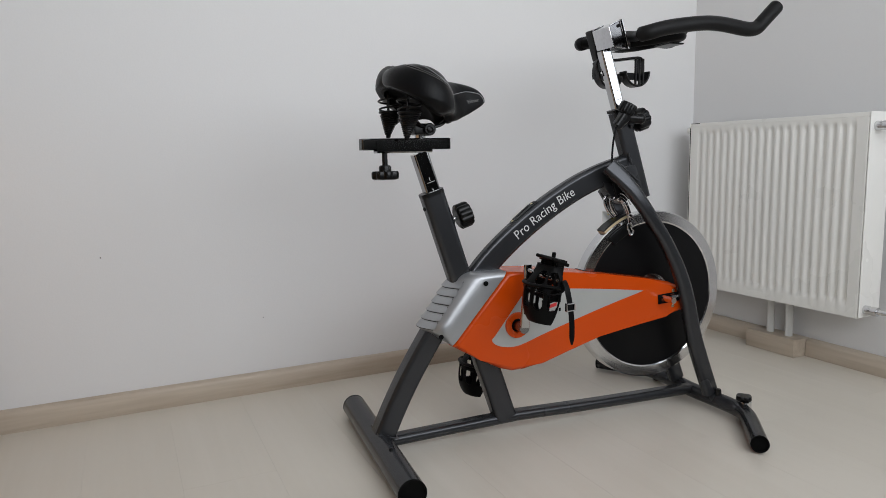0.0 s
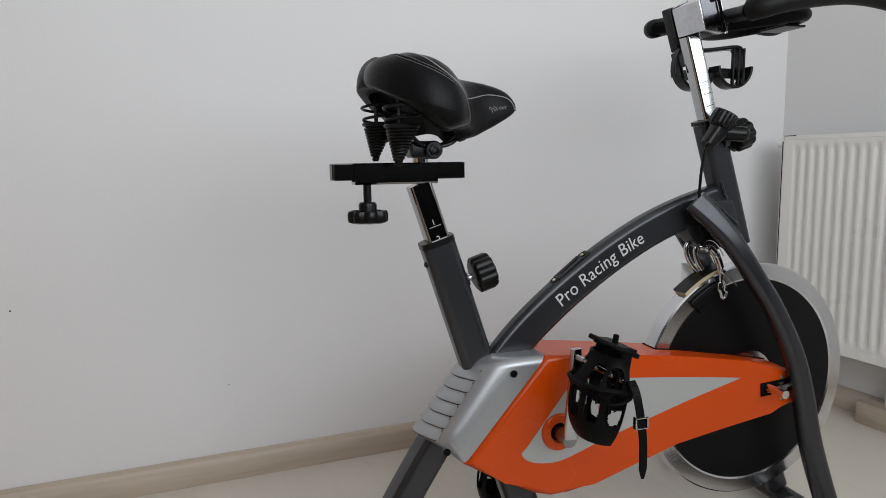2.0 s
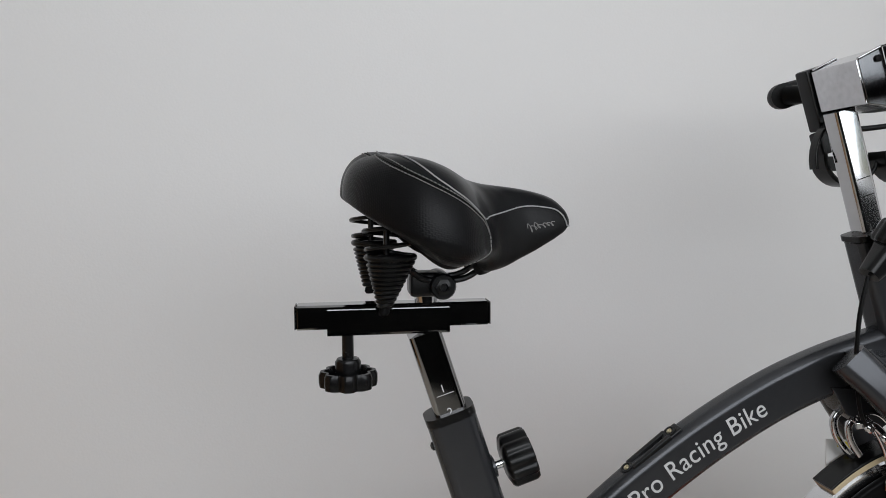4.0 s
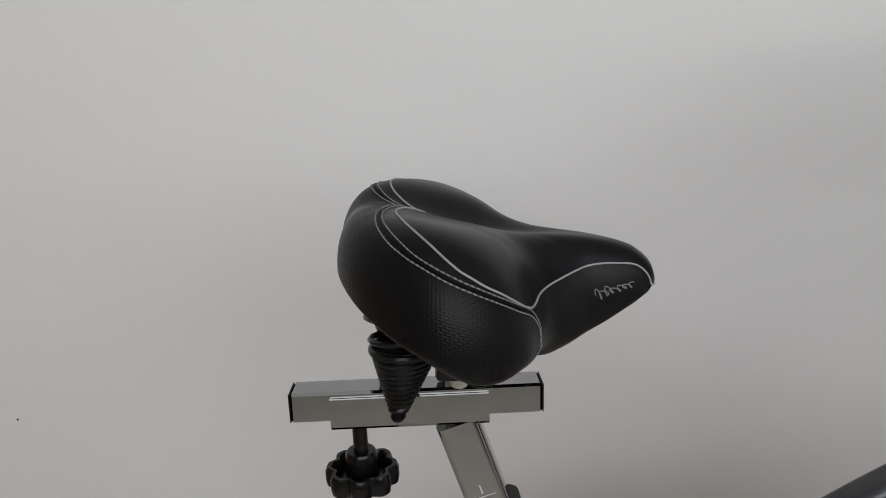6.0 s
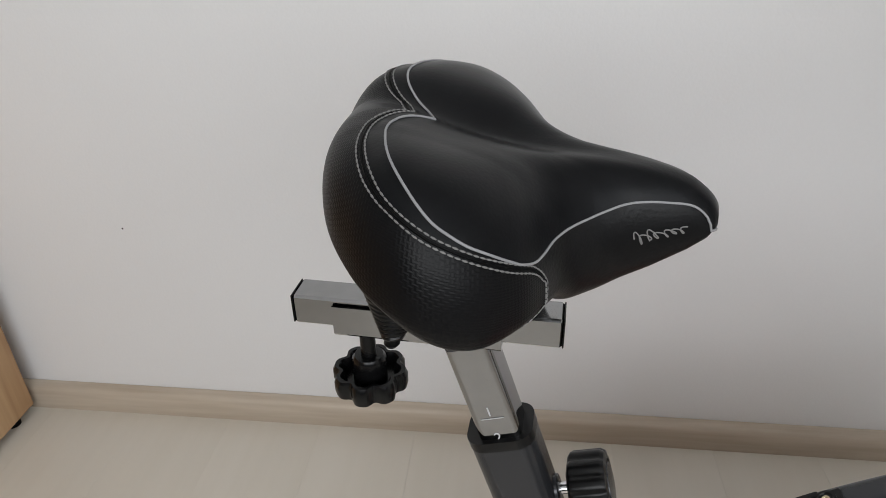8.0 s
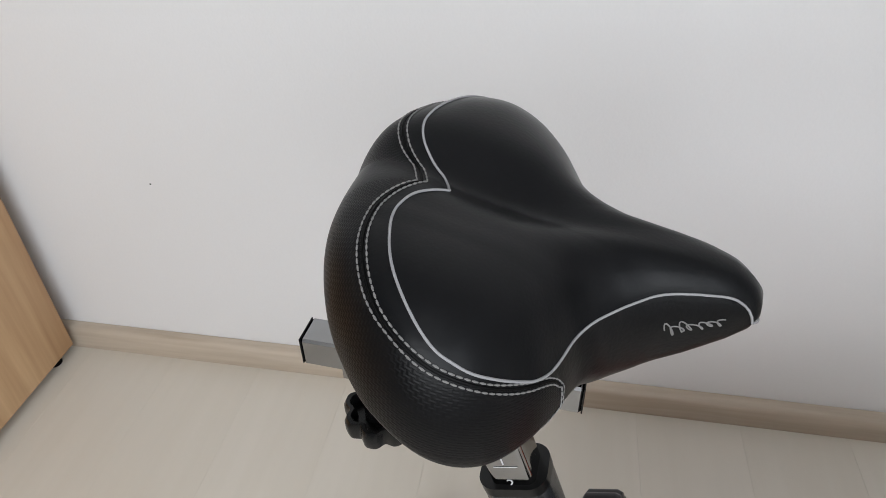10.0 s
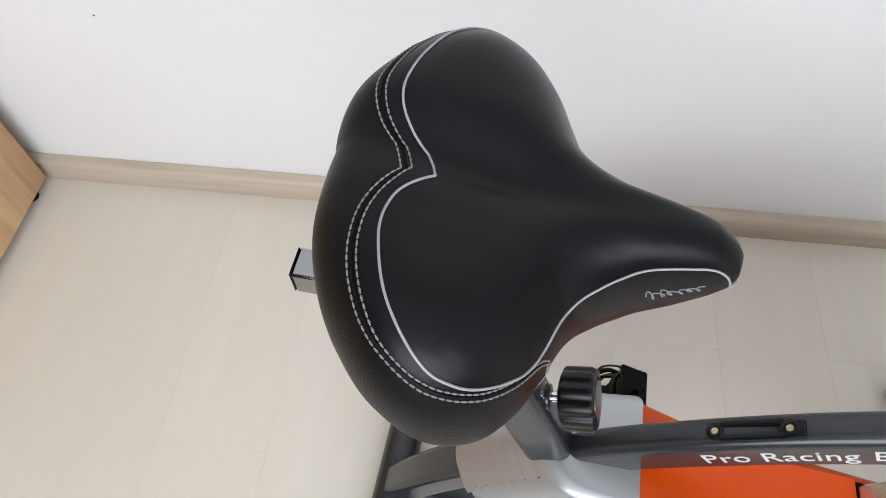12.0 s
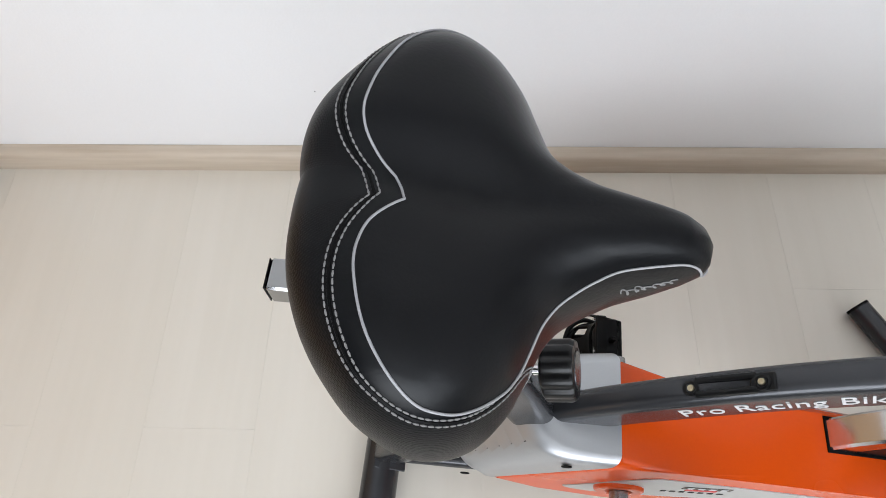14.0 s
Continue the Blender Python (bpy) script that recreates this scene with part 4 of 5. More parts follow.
for x, z in ((0.031, -0.031), (0.028, 0.02)):
    part("bolt_head", lathe([(0.0042, 0), (0.0042, 0.002), (0.002, 0.003)], cm @ axis_pose((x, -0.0411, z), (0, -1, 0)), 12), M_MATTE, clamp)
# a thin cross tube, then foam from the elbow on; the far side stands a little higher
half = [(0.5545, 0.13), (0.563, 0.149), (0.602, 0.157), (0.66, 0.158), (0.722, 0.158), (0.765, 0.158), (0.80, 0.158), (0.842, 0.158), (0.864, 0.159), (0.882, 0.16), (0.896, 0.161), (0.939, 0.164)]
rise = [1.0035, 1.0055, 1.0155, 1.0255, 1.0325, 1.0325, 1.0295, 1.0245, 1.024, 1.0285, 1.0405, 1.0815]
for s in (-1, 1):
    lift = -0.0005 if s < 0 else 0.018
    cross = smooth([(0.592, 0, 1.014), (0.59, s * 0.035, 1.0135), (0.576, s * 0.085, 1.008 + lift * 0.6), (0.556, s * 0.128, 1.004 + lift)], 6)
    hb = part("handlebar", tube(cross, 0.0128, 18), M_MATTE, bike, "black foam covered bullhorn handlebar")
    pts = smooth([(u, s * v, z + lift) for (u, v), z in zip(half, rise)], 6)
    foam = part("foam_grip", tube(pts, 0.0178, 22), M_FOAM, hb, "black foam grip")
    d = (pts[-1] - pts[-2]).normalized()
    part("end_plug", lathe([(0.0176, 0), (0.0165, 0.004), (0.009, 0.0065)], axis_pose(pts[-1], d), 20), M_BLACK, hb)
    loop = smooth([(0.588, s * 0.04, 0.999), (0.64, s * 0.072, 1.004), (0.69, s * 0.086, 1.011), (0.722, s * 0.072, 1.016), (0.742, s * 0.035, 1.018), (0.747, 0, 1.018)], 5)
    part("inner_loop", tube(loop, 0.0125, 16), M_MATTE, hb)
part("loop_plate", boxed((0.708, -0.045, 1.0005), (0.754, 0.02, 1.0045), 0.0015, 2), M_BLACK, clamp)

# bottle holder below the bars
hold = part("bottle_holder", boxed((-0.004, 0.0365, -0.05), (0.03, 0.06, 0.03), 0.003, 2, cm), M_BLACK, bike, "black plastic bottle holder clipped to the clamp")
part("clip", boxed((-0.009, 0.0375, -0.08), (0.014, 0.0565, -0.0505), 0.003, 2, cm), M_BLACK, hold)
part("arm", sweep(bmesh.new(), smooth([(0.56, 0.05, 0.964), (0.61, 0.045, 0.9675), (0.662, 0.04, 0.9735), (0.677, 0.04, 0.968), (0.681, 0.04, 0.95), (0.68, 0.04, 0.915)], 4), rr(0.03, 0.007, 0.003), V), M_BLACK, hold)
for c in ((0.6595, 0.035, 0.9375), (0.587, 0.05, 0.934)):
    bm = bmesh.new()
    arcp = [Vector(c) + Vector((0.0375 * math.cos(a), 0.0, 0.0385 * math.sin(a))) for a in [radians(180 + 180 * k / 16) for k in range(17)]]
    sweep(bm, arcp, rr(0.03, 0.006, 0.0025), V)
    box(bm, Vector(c) + Vector((-0.031, 0.012, -0.02)), Vector(c) + Vector((0.031, 0.016, -0.001)), 0.001, 1)
    part("cup", bm, M_BLACK, hold)
bm = bmesh.new()
for du in (-0.012, 0.0, 0.012):
    box(bm, (0.662 + du - 0.0025, 0.016, 0.902), (0.662 + du + 0.0025, 0.022, 0.97), 0.001, 1)
part("rib", bm, M_BLACK, hold)
part("band", sweep(bmesh.new(), [Vector((0.557, 0.03, 0.93)) + Vector((0.03 * math.cos(a), 0, 0.045 * math.sin(a))) for a in [radians(-20 + 220 * k / 14) for k in range(15)]], rr(0.014, 0.004, 0.0015), V), M_BLACK, hold)

# resistance lever housing with cable
tens = part("resistance_knob", lathe([(0.018, 0), (0.0215, 0.002), (0.0225, 0.006), (0.0225, 0.025), (0.0205, 0.029), (0.012, 0.03)], axis_pose((0.57, -0.046, 0.82), (0.42, -0.2, 0.88)), 60, wave=0.07, lobes=12), M_BLACK, bike, "black resistance knob with its cable housing", 50)
part("housing", sweep(bmesh.new(), [(0.582, -0.046, 0.83), (0.565, -0.047, 0.809), (0.545, -0.048, 0.788)], lambda t: rr(0.034 - 0.012 * t, 0.036 - 0.014 * t, 0.008), V), M_BLACK, tens)
part("stub", tube([(0.572, -0.045, 0.811), (0.612, -0.06, 0.807)], 0.0135, 20), M_BLACK, tens)
part("stub_cap", lathe([(0.0135, 0), (0.0125, 0.0045), (0.009, 0.0085), (0.003, 0.0105)], axis_pose((0.612, -0.06, 0.807), (0.04, -0.015, -0.004)), 18), M_BLACK, tens)
part("strap_plate", boxed((0.57, -0.04, 0.80), (0.6, -0.0225, 0.828), 0.003), M_BLACK, tens)
part("cable", tube(smooth([(0.544, -0.048, 0.787), (0.534, -0.05, 0.745), (0.5315, -0.05, 0.695), (0.537, -0.048, 0.65), (0.547, -0.043, 0.62), (0.563, -0.037, 0.6)], 6), 0.0026, 8), M_MATTE, tens, "black brake cable")

# caliper brake above the flywheel
cal = part("brake_caliper", sweep(bmesh.new(), smooth([(0.552, -0.03, 0.602), (0.57, -0.036, 0.603), (0.588, -0.036, 0.585), (0.598, -0.036, 0.563)], 5), rr(0.006, 0.010, 0.0025), V), M_CHROME, bike, "chromed caliper brake on the wheel")
part("arm", sweep(bmesh.new(), smooth([(0.575, 0.0, 0.612), (0.556, 0.0, 0.611), (0.5455, 0.0, 0.6), (0.549, 0.0, 0.581), (0.562, 0.0, 0.562), (0.574, 0.0, 0.551)], 5), rr(0.007, 0.009, 0.0025), V), M_CHROME, cal)
part("arm", sweep(bmesh.new(), smooth([(0.562, -0.016, 0.606), (0.553, -0.016, 0.597), (0.557, -0.016, 0.577), (0.57, -0.016, 0.558)], 5), rr(0.006, 0.008, 0.002), V), M_CHROME, cal)
part("arm", sweep(bmesh.new(), smooth([(0.566, -0.024, 0.61), (0.58, -0.028, 0.595), (0.592, -0.03, 0.572), (0.6, -0.03, 0.55)], 5), rr(0.006, 0.009, 0.002), V), M_CHROME, cal)
part("spring_wire", tube(smooth([(0.556, -0.026, 0.612), (0.575, -0.03, 0.615), (0.59, -0.032, 0.605), (0.604, -0.032, 0.585)], 5), 0.0014, 8), M_CHROME, cal)
for u, z in ((0.562, 0.601), (0.583, 0.588), (0.597, 0.557)):
    part("pivot_bolt", lathe([(0.0058, 0), (0.0058, 0.004), (0.0036, 0.006)], axis_pose((u, -0.038, z), (0, -1, 0)), 14), M_STEEL, cal)
link = [Vector((0.6025, -0.033, 0.5205)) + Vector((0.0068 * math.cos(a) + (0.003 if math.sin(a) < 0 else -0.001), 0, 0.0165 * math.sin(a))) for a in [2 * math.pi * k / 24 for k in range(24)]]
part("quick_link", tube(link, 0.003, 10, closed=True), M_CHROME, cal, "chromed slotted release link")
part("link_arm", sweep(bmesh.new(), [(0.597, -0.035, 0.556), (0.601, -0.033, 0.537)], rr(0.004, 0.008, 0.001), V), M_CHROME, cal)
part("cable_end", tube([(0.596, -0.043, 0.556), (0.607, -0.047, 0.545), (0.6215, -0.05, 0.531)], 0.0013, 6), M_BRUSH, cal)
tag = part("guard_plate", prism([(0.5535, 0.566), (0.589, 0.563), (0.589, 0.534), (0.5545, 0.527)], 0.0215, 0.0228), M_PLASTIC_W, cal, "small white plastic plate behind the brake")
part("sticker", prism([(0.569, 0.5635), (0.588, 0.5605), (0.588, 0.552), (0.569, 0.555)], 0.0208, 0.0213), M_YELLOW, tag, "small yellow sticker")
a0, a1 = radians(107), radians(130)
arcp = [Vector((FWX, 0, FWZ)) + Vector((math.cos(a), 0, math.sin(a))) * (FR_ + 0.003) for a in [a0 + (a1 - a0) * k / 14 for k in range(15)]]
part("brake_pad", sweep(bmesh.new(), arcp, rr(0.034, 0.008, 0.002), V), M_FELT, cal, "worn tan felt brake pad")
arcp = [Vector((FWX, 0, FWZ)) + Vector((math.cos(a), 0, math.sin(a))) * (FR_ + 0.008) for a in [a0 + (a1 - a0) * k / 14 for k in range(15)]]
part("pad_holder", sweep(bmesh.new(), arcp, rr(0.034, 0.004, 0.0015), V), M_BLACK, cal)
arcp = [Vector((FWX, -0.025, FWZ)) + Vector((math.cos(a), 0, math.sin(a))) * 0.206 for a in [radians(113 + 18 * k / 8) for k in range(9)]]
part("side_pad", sweep(bmesh.new(), arcp, rr(0.01, 0.026, 0.004), V), M_MATTE, cal)
part("brake_stay", prism([(0.526, 0.647), (0.60, 0.64), (0.612, 0.6), (0.59, 0.585), (0.548, 0.612)], -0.018, 0.018, 0.003, 2, both=True), M_FRAME, cal)


# ---- saddle ----
SV = -0.0053         # the saddle sits a little off the frame's middle
SC = Vector((0.022, 0.0))
SYAW = 0.0101
# plan radius of the saddle by angle from the nose, and its heights
ANG = np.array([0.0, 0.0859, 0.166, 0.2439, 0.3442, 0.5084, 0.7419, 0.9969, 1.2159, 1.4017, 1.6006, 1.8367, 2.0938, 2.3686, 2.7007, math.pi])
RAD = np.array([0.1665, 0.1628, 0.1407, 0.1201, 0.106, 0.0942, 0.0912, 0.1027, 0.121, 0.1351, 0.1404, 0.1331, 0.1187, 0.1059, 0.0956, 0.0845])
CROWN = (np.array([-0.08, -0.05, -0.02, 0.01, 0.04, 0.07, 0.10, 0.13, 0.16, 0.19]), np.array([0.9442, 0.9403, 0.9335, 0.9243, 0.9165, 0.9103, 0.9053, 0.8999, 0.8937, 0.8871]))
LOBE = (np.array([-0.08, 0.06, 0.1, 0.2]), np.array([-1.05, 0.345, 2.59, 5.07]))
VALLEY = (np.array([-0.09, -0.06, -0.02, 0.02, 0.06, 0.10, 0.14, 0.17]), np.array([0.013, 0.0123, 0.0145, 0.0173, 0.0174, 0.0133, 0.0066, 0.0]))
DROP = (np.array([-0.09, -0.06, -0.01, 0.042, 0.09, 0.13]), np.array([0.0035, 0.0085, 0.0105, 0.0085, 0.003, 0.0]))
CREASE = (np.array([-0.06, -0.03, 0.0, 0.04, 0.08, 0.11]), np.array([0.0, 0.0006, 0.0011, 0.0013, 0.0007, 0.0]))
BULGE = (np.array([0, 0.25, 0.6, 1.0, 1.4, 1.9, 2.4, 2.9, math.pi]), np.array([0.8528, 0.8366, 0.827, 0.8264, 0.8346, 0.852, 0.8725, 0.885, 0.895]))
RIM = (np.array([0, 0.2, 0.5, 0.8, 1.1, 1.5, 1.9, 2.4, 2.9, math.pi]), np.array([0.85, 0.8125, 0.798, 0.81, 0.814, 0.813, 0.8415, 0.867, 0.877, 0.876]))
TANGENTS = {}


def curve_at(x, xs, ys):
    """Cubic curve through the knots."""
    key = id(ys)
    if key not in TANGENTS:
        TANGENTS[key] = np.gradient(ys, xs)
    m = TANGENTS[key]
    x = min(max(x, xs[0]), xs[-1])
    i = min(max(int(np.searchsorted(xs, x)) - 1, 0), len(xs) - 2)
    h = xs[i + 1] - xs[i]
    t = (x - xs[i]) / h
    return float((2 * t ** 3 - 3 * t * t + 1) * ys[i] + (t ** 3 - 2 * t * t + t) * h * m[i] + (3 * t * t - 2 * t ** 3) * ys[i + 1] + (t ** 3 - t * t) * h * m[i + 1])


def fold(a):
    return abs((a + math.pi) % (2 * math.pi) - math.pi)


def outline(a):
    # a little wider on one rear side and on the other flank, fitted to the camera's view
    b = (a + math.pi) % (2 * math.pi) - math.pi
    more = 0.0052 * math.exp(-((b + 2.3) / 0.5) ** 2) + 0.002 * math.exp(-((b - 1.15) / 0.3) ** 2) + 0.0042 * math.exp(-((fold(b - 2.7)) / 0.45) ** 2)
    return curve_at(fold(a), ANG, RAD) + more


def crown(u, v):
    """Height of the padded top before it rounds over; one lobe is lowered to fit the camera's view."""
    k = min(max(-v / 0.045, 0), 1)
    return -curve_at(u, *DROP) * k * k * (3 - 2 * k) * (1 - 0.45 * min(max((-v - 0.06) / 0.05, 0), 1)) + curve_at(u, *CROWN) - curve_at(u, *LOBE) * v * v - curve_at(u, *VALLEY) * math.exp(-(v / 0.026) ** 2) - curve_at(u, *CREASE) * math.exp(-((v + 0.003) / 0.0085) ** 2)


def saddle_point(a, s):
    """s 0..1: middle to widest; 1..2: widest down to the lower rim."""
    R = outline(a)
    zb = curve_at(fold(a), *BULGE)
    q = max(s - 1, 0)
    r = s if s <= 1 else 1 - (0.25 - 0.13 * math.exp(-((fold(a) - 2.45) / 0.5) ** 2)) * q ** 2.2
    x, y = SC.x + R * r * math.cos(a), R * r * math.sin(a)
    if s <= 1:
        z = zb + (crown(x, y) - zb) * max(0, 1 - s ** 3.82) ** 0.5
    else:
        z = zb + (curve_at(fold(a), *RIM) - zb) * math.sin(q * math.pi / 2)
    c, n = math.cos(SYAW), math.sin(SYAW)
    return Vector((SC.x + (x - SC.x) * c - y * n, (x - SC.x) * n + y * c, z))


def off_surface(a, s, d=0.0):
    p = saddle_point(a, s)
    e = 1e-3
    t1 = saddle_point(a + e, s) - saddle_point(a - e, s)
    t2 = saddle_point(a, min(s + e, 2)) - saddle_point(a, max(s - e, 0))
    n = t2.cross(t1)
    n = n.normalized() if n.length > 1e-12 else Vector((0, 0, 1))
    mid = Vector((SC.x, 0, 0.86))
    if n.dot(p - mid) < 0:
        n = -n
    return p + n * d + Vector((0, SV, 0))


# seam lines as (angle, s)
FRONT_PIPE = [(1.61, 0.873), (1.52, 0.892), (1.45, 0.903), (1.36, 0.912), (1.24, 0.931), (1.17, 0.942), (1.06, 0.952), (0.97, 0.950), (0.85, 0.943), (0.69, 0.94), (0.54, 0.937), (0.4, 0.93), (0.28, 0.918), (0.21, 0.914), (0.16, 0.925), (0.115, 0.955), (0.085, 1.05), (0.06, 1.18)]
FRONT_SEAM = [(1.84, 0.873), (1.72, 0.893), (1.58, 0.908), (1.5, 0.913), (1.42, 0.918), (1.33, 0.925), (1.24, 0.935), (1.12, 0.95), (1.04, 0.967), (0.975, 0.985), (0.95, 1.0), (0.955, 1.08), (1.0, 1.18), (1.07, 1.32), (1.15, 1.5), (1.27, 1.75), (1.37, 2.0)]
FRONT_SEAM2 = [(1.88, 0.893), (1.79, 0.905), (1.64, 0.922), (1.5, 0.93), (1.42, 0.934), (1.34, 0.94), (1.25, 0.95), (1.13, 0.962), (1.05, 0.975), (1.0, 0.987), (0.965, 1.0), (0.97, 1.09), (1.015, 1.19), (1.085, 1.33), (1.165, 1.51), (1.285, 1.76), (1.385, 2.0)]
# by side: the V in the middle lies a little towards one side
LINES = {
    -1: ([(2.56, 0.25), (2.50, 0.345), (2.42, 0.465), (2.31, 0.548), (2.205, 0.606), (2.10, 0.65), (1.99, 0.70), (1.87, 0.757), (1.74, 0.818)] + FRONT_PIPE,
         [(2.76, 0.39), (2.60, 0.475), (2.46, 0.585), (2.33, 0.67), (2.19, 0.743), (2.07, 0.795), (1.95, 0.838)] + FRONT_SEAM,
         [(2.74, 0.45), (2.61, 0.545), (2.49, 0.64), (2.37, 0.715), (2.24, 0.78), (2.12, 0.83), (2.0, 0.868)] + FRONT_SEAM2),
    1: ([(3.72, 0.25), (3.4, 0.275), (3.12, 0.335), (2.87, 0.435), (2.7, 0.515), (2.53, 0.575), (2.32, 0.625), (2.09, 0.69), (1.91, 0.755), (1.75, 0.82)] + FRONT_PIPE,
        [(3.52, 0.39), (3.26, 0.435), (3.04, 0.51), (2.84, 0.595), (2.68, 0.655), (2.52, 0.7), (2.3, 0.75), (2.13, 0.795), (1.97, 0.84)] + FRONT_SEAM,
        [(3.54, 0.45), (3.3, 0.495), (3.1, 0.56), (2.92, 0.64), (2.76, 0.7), (2.6, 0.745), (2.36, 0.79), (2.17, 0.828), (2.01, 0.868)] + FRONT_SEAM2),
}


def dense(line, k=8):
    return [(p.x, p.y) for p in smooth([(a, s, 0) for a, s in line], k)]


DENSE = {k: [dense(line) for line in three] for k, three in LINES.items()}


def s_limit(line, a):
    a = fold(a)
    best = None
    for (a0, s0), (a1, s1) in zip(line, line[1:]):
        lo, hi = min(a0, a1), max(a0, a1)
        if lo <= a <= hi and hi > lo:
            s = s0 + (s1 - s0) * (a - a0) / (a1 - a0)
            best = s if best is None else min(best, s)
    return best


def make_saddle():
    bm = bmesh.new()
    uvl = bm.loops.layers.uv.new("weave")
    NA, NS = 200, 96
    srow = [0.02 + 0.78 * k / 36 for k in range(36)] + [0.8 + 0.2 * math.sin(math.pi / 2 * k / 36) for k in range(36)] + [1 + k / 23 for k in range(24)]
    rows = [[bm.verts.new(saddle_point(2 * math.pi * j / NA, s) + Vector((0, SV, 0))) for j in range(NA)] for s in srow]
    run = [0.0]
    for a_, b_ in zip(srow, srow[1:]):
        run.append(run[-1] + (saddle_point(1.9, b_) - saddle_point(1.9, a_)).length)
    depth = {v: run[i] for i, row in enumerate(rows) for v in row}
    top = bm.verts.new(saddle_point(0, 0) + Vector((0, SV, 0)))
    mid_a = [2 * math.pi * (j + 0.5) / NA for j in range(NA)]
    lim_s = [s_limit(DENSE[1 if a < math.pi else -1][1], a) for a in mid_a]
    lim_p = [s_limit(DENSE[1 if a < math.pi else -1][0], a) for a in mid_a]
    for i in range(NS - 1):
        for j in range(NA):
            q = (rows[i][j], rows[i][(j + 1) % NA], rows[i + 1][(j + 1) % NA], rows[i + 1][j])
            f = bm.faces.new(q)
            s = (srow[i] + srow[i + 1]) / 2
            a = 2 * math.pi * (j + 0.5) / NA
            aa = fold(a)
            if lim_s[j] is not None and s > lim_s[j] and aa > 0.95:
                f.material_index = 1
            elif aa < 1.15 and lim_p[j] is not None and s > lim_p[j]:
                f.material_index = 2
            for lp in f.loops:
                c = lp.vert.co
                ang = math.atan2(c.y - SV, c.x - SC.x) % (2 * math.pi)
                if j == NA - 1 and ang < 0.5:
                    ang += 2 * math.pi
                lp[uvl].uv = (ang * 0.125 / 0.0025, depth[lp.vert] / 0.0021)
    for j in range(NA):
        bm.faces.new((top, rows[0][j], rows[0][(j + 1) % NA]))
    # turned-in lower edge and base
    last = rows[-1]
    inner = [bm.verts.new(Vector((SC.x, SV, 0)) + (v.co - Vector((SC.x, SV, 0))) * 0.93 + Vector((0, 0, v.co.z * 0.07 - 0.004))) for v in last]
    deep = [bm.verts.new(Vector((SC.x, SV, 0)) + (v.co - Vector((SC.x, SV, 0))) * 0.86 + Vector((0, 0, v.co.z * 0.14 + 0.012))) for v in last]
    mid = bm.verts.new((SC.x, SV, 0.868))
    for A, B in ((last, inner), (inner, deep)):
        for j in range(NA):
            bm.faces.new((A[j], A[(j + 1) % NA], B[(j + 1) % NA], B[j])).material_index = 3
    for j in range(NA):
        bm.faces.new((mid, deep[(j + 1) % NA], deep[j])).material_index = 3
    sad = part("saddle", bm, [M_LEATHER, M_WEAVE, M_NOSE, M_MATTE], bike, "wide padded black leather saddle with grey piping", 60)
    for sgn in (1, -1):
        PIPE, SEAM, SEAM2 = LINES[sgn]
        pts = [off_surface(sgn * a, s, 0.0005) for a, s in dense(PIPE, 8)]
        part("piping", tube(pts, 0.0008, 8), M_PIPING, sad, "silver grey piping")
        groove = [off_surface(sgn * a, s, -0.0003) for a, s in dense([((a + c) / 2, (s + d) / 2) for (a, s), (c, d) in zip(SEAM, SEAM2)], 8)]
        part("seam", tube(groove, 0.0011, 6), M_MATTE, sad)
        for line in (SEAM, SEAM2):
            pts = [off_surface(sgn * a, s, 0.0004) for a, s in dense(line, 10)]
            # stitches of about 4 mm
            L = [0.0]
            for p, q in zip(pts, pts[1:]):
                L.append(L[-1] + (q - p).length)
            bm = bmesh.new()
            n = int(L[-1] / 0.0042)
            P = np.array([list(p) for p in pts])
            at = lambda d: Vector([float(np.interp(d, L, P[:, c])) for c in range(3)])
            for k in range(n):
                d = k * L[-1] / n
                w = 0.0034
                sweep(bm, [at(d), at(d + w / 2), at(d + w)], lambda t: circle(0.0004 if t in (0, 1) else 0.0007, 6), None)
            part("stitching", bm, M_THREAD, sad, "grey double stitching")
        # script badge on the nose: a plain looping stroke
        n = 160
        pts = []
        for k in range(n + 1):
            t = k / n
            w = t * math.pi * 13 + 0.9 * math.sin(t * 17)
            tall = 0.0046 if t < 0.12 else (0.0046 if 0.3 < t < 0.38 else 0.0024 + 0.0006 * math.sin(t * 23))
            x = 0.262 - 0.118 * t + 0.006 * math.cos(w) + 0.006 * math.sin(w)
            h = (0.0078 + tall * math.sin(w)) / 0.055
            pts.append(off_surface(sgn * x, (1 - h * h) ** (1 / 3.82) if h > 0 else 1 - h, 0.0002))
        part("badge_stroke", tube(pts, 0.0005, 5), M_THREAD, sad, "grey looping stroke printed on the side")

    # underside: springs, rails, clamp
    def spring(cx, cy, z0, z1, r0, r1, turns, lean=0.0):
        n = int(turns * 16)
        pts = []
        for k in range(n + 1):
            t = k / n
            r = r0 + (r1 - r0) * t
            pts.append(Vector((cx - 0.011 * (1 - t) * lean + r * math.cos(2 * math.pi * turns * t), cy + r * math.sin(2 * math.pi * turns * t), z0 + (z1 - z0) * t)))
        return tube(pts, 0.0024, 8)

    def lean_m(cx, cy):
        m = Matrix.Identity(4)
        m[0][2] = 0.0066 / 0.047
        return Matrix.Translation((cx, cy, 0.812)) @ m @ Matrix.Translation((0, 0, -0.812))

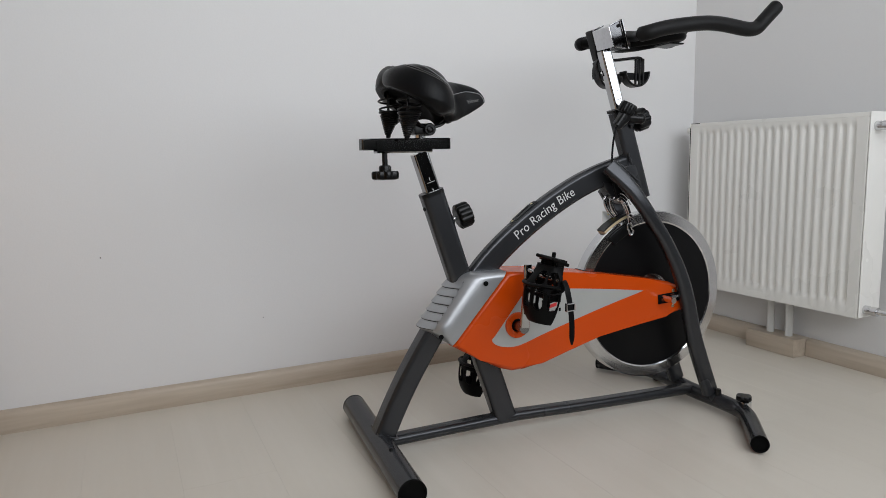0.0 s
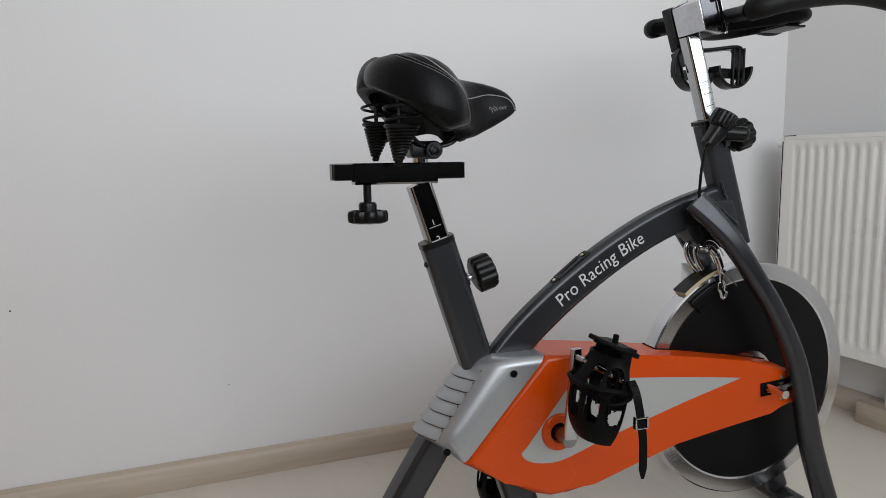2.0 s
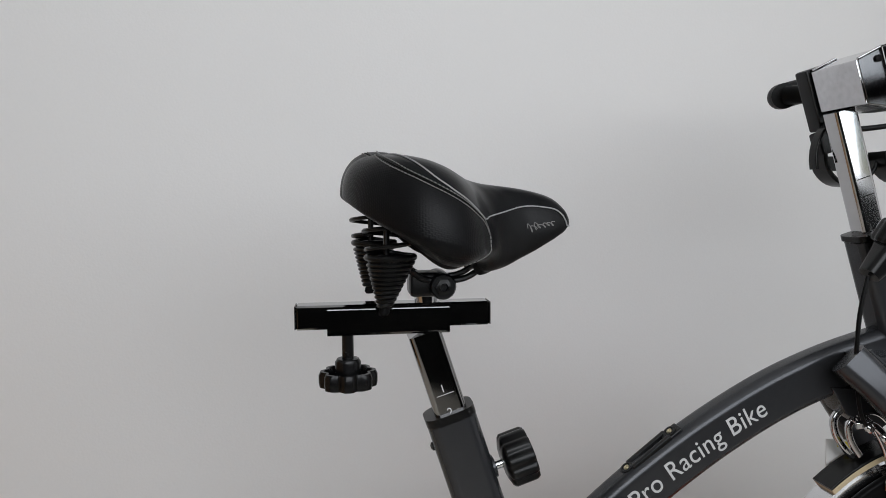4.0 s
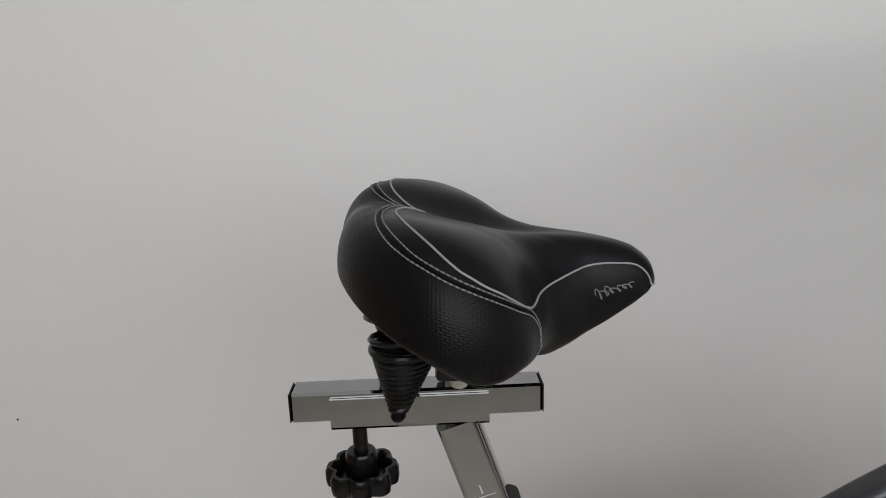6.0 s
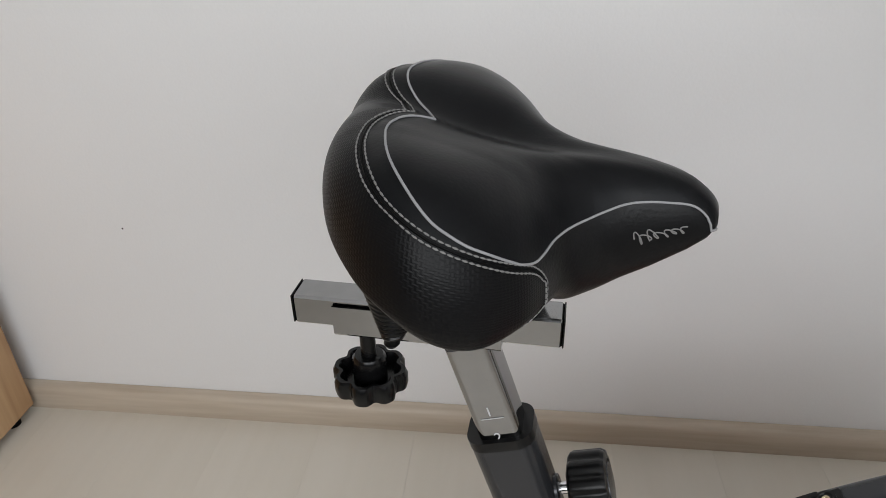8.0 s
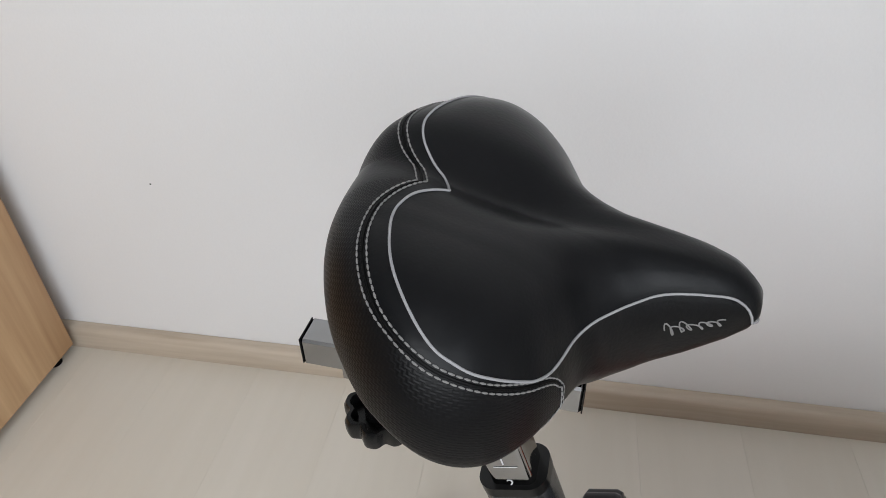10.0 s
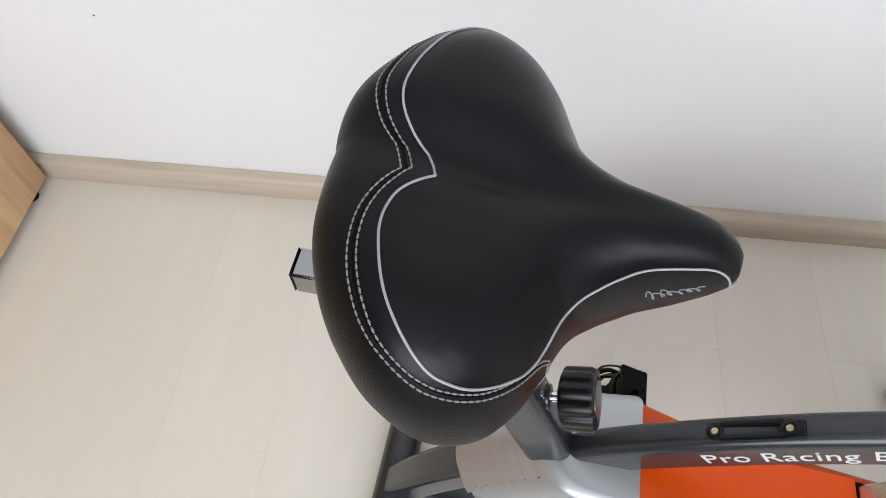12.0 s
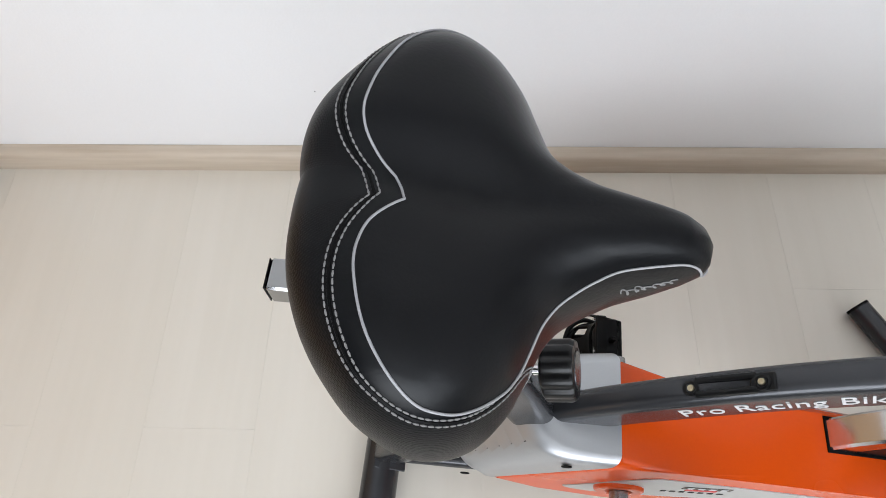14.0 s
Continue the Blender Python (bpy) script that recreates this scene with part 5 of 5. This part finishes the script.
    for s in (-1, 1):
        cx, cy = (-0.0305, SV + 0.058) if s > 0 else (-0.019, SV - 0.055)
        up = 0.008 if s > 0 else 0.0
        part("spring", spring(cx, cy, 0.765 + up, 0.812 + up, 0.0055, 0.0232, 10, 0.6), M_BLACK, sad, "black conical coil spring")
        part("spring_core", lathe([(0.004, 0.757 + up), (0.006, 0.76 + up), (0.005, 0.768 + up), (0.021, 0.81 + up), (0.0235, 0.813 + up), (0.0235, 0.818 + up), (0.014, 0.82 + up)], lean_m(cx, cy), 24), M_MATTE, sad)
        part("spring_cup", tube([(cx + 0.0242 * math.cos(q * math.pi / 12), cy + 0.0242 * math.sin(q * math.pi / 12), 0.8175 + up) for q in range(24)], 0.0034, 10, closed=True), M_BLACK, sad)
        part("upper_coil", spring(cx, cy, 0.816 + up, 0.85 + up, 0.024, 0.028, 1.8), M_BLACK, sad)
        part("spring_rod", tube([(cx - 0.004, cy, 0.81 + up), (cx - 0.004, cy, 0.872)], 0.0032, 10), M_BLACK, sad)
        part("rail", tube(smooth([(-0.022, SV + s * 0.052, 0.8), (-0.005, SV + s * 0.045, 0.805), (0.02, SV + s * 0.024, 0.79), (0.05, SV + s * 0.022, 0.788), (0.07, SV + s * 0.021, 0.7925), (0.088, SV + s * 0.02, 0.806), (0.12, SV + s * 0.015, 0.83), (0.14, SV + s * 0.01, 0.842)], 5), 0.0035, 10), M_BLACK, sad, "black steel saddle rail")
    part("spring_bridge", tube(smooth([(-0.018, SV - 0.052, 0.80), (-0.02, SV - 0.02, 0.815), (-0.02, SV + 0.02, 0.815), (-0.018, SV + 0.052, 0.80)], 5), 0.0042, 10), M_BLACK, sad)
    part("saddle_clamp", lathe([(0.0125, -0.03), (0.0145, -0.027), (0.0145, 0.027), (0.0125, 0.03)], axis_pose((0.0395, SV, 0.782), (0, 1, 0)), 24), M_BLACK, sad, "black steel saddle clamp")
    part("clamp_body", boxed((0.004, SV - 0.02, 0.7695), (0.042, SV + 0.02, 0.796), 0.005), M_BLACK, sad)
    part("clamp_bolt", lathe([(0.009, 0), (0.009, 0.005), (0.005, 0.006), (0.004, 0.002)], axis_pose((0.0395, SV - 0.03, 0.782), (0, -1, 0)), 6), M_BLACK, sad)
    part("clamp_pin", lathe([(0.013, 0.7605), (0.013, 0.771)], Matrix.Translation((0.024, SV, 0)), 20), M_CHROME, sad, "chromed pin on the slider")
    sad.location = (0.0045, -0.001, 0.003)
    return sad


make_saddle()

# ---- floor boards, about 205 mm wide and 1.28 m long ----
floor = thing("floor", boxed((X0 - 0.15, Y0 - 0.15, -0.12), (X1 + 0.15, Y1 + 0.15, -0.0022)), M_GAP, "pale beige laminate floor with narrow joints", "floor", "structure")
boards = {}


def board_mesh(w, h):
    key = (round(w, 4), round(h, 4))
    if key not in boards:
        boards[key] = mesh_of("board", boxed((-w / 2 + 0.0001, -h / 2 + 0.0001, -0.002), (w / 2 - 0.0001, h / 2 - 0.0001, 0.0), 0.00012, 1), M_FLOOR)
    return boards[key]


PITCH = 0.2055
for n in range(-15, 8):
    x = 0.279 + PITCH * n
    xa, xb = max(x, X0), min(x + PITCH, X1)
    if xb - xa > 0.01:
        y = (0.335 if n >= 0 else 0.044) - (0.62 if n % 2 else 0.0) - 1.28 * 3
        while y < Y1:
            ya, yb = max(y, Y0), min(y + 1.28, Y1)
            if yb - ya > 0.01:
                ob = new("board", board_mesh(xb - xa, yb - ya))
                ob.location = ((xa + xb) / 2, (ya + yb) / 2, 0)
                ob.parent = floor
            y += 1.28
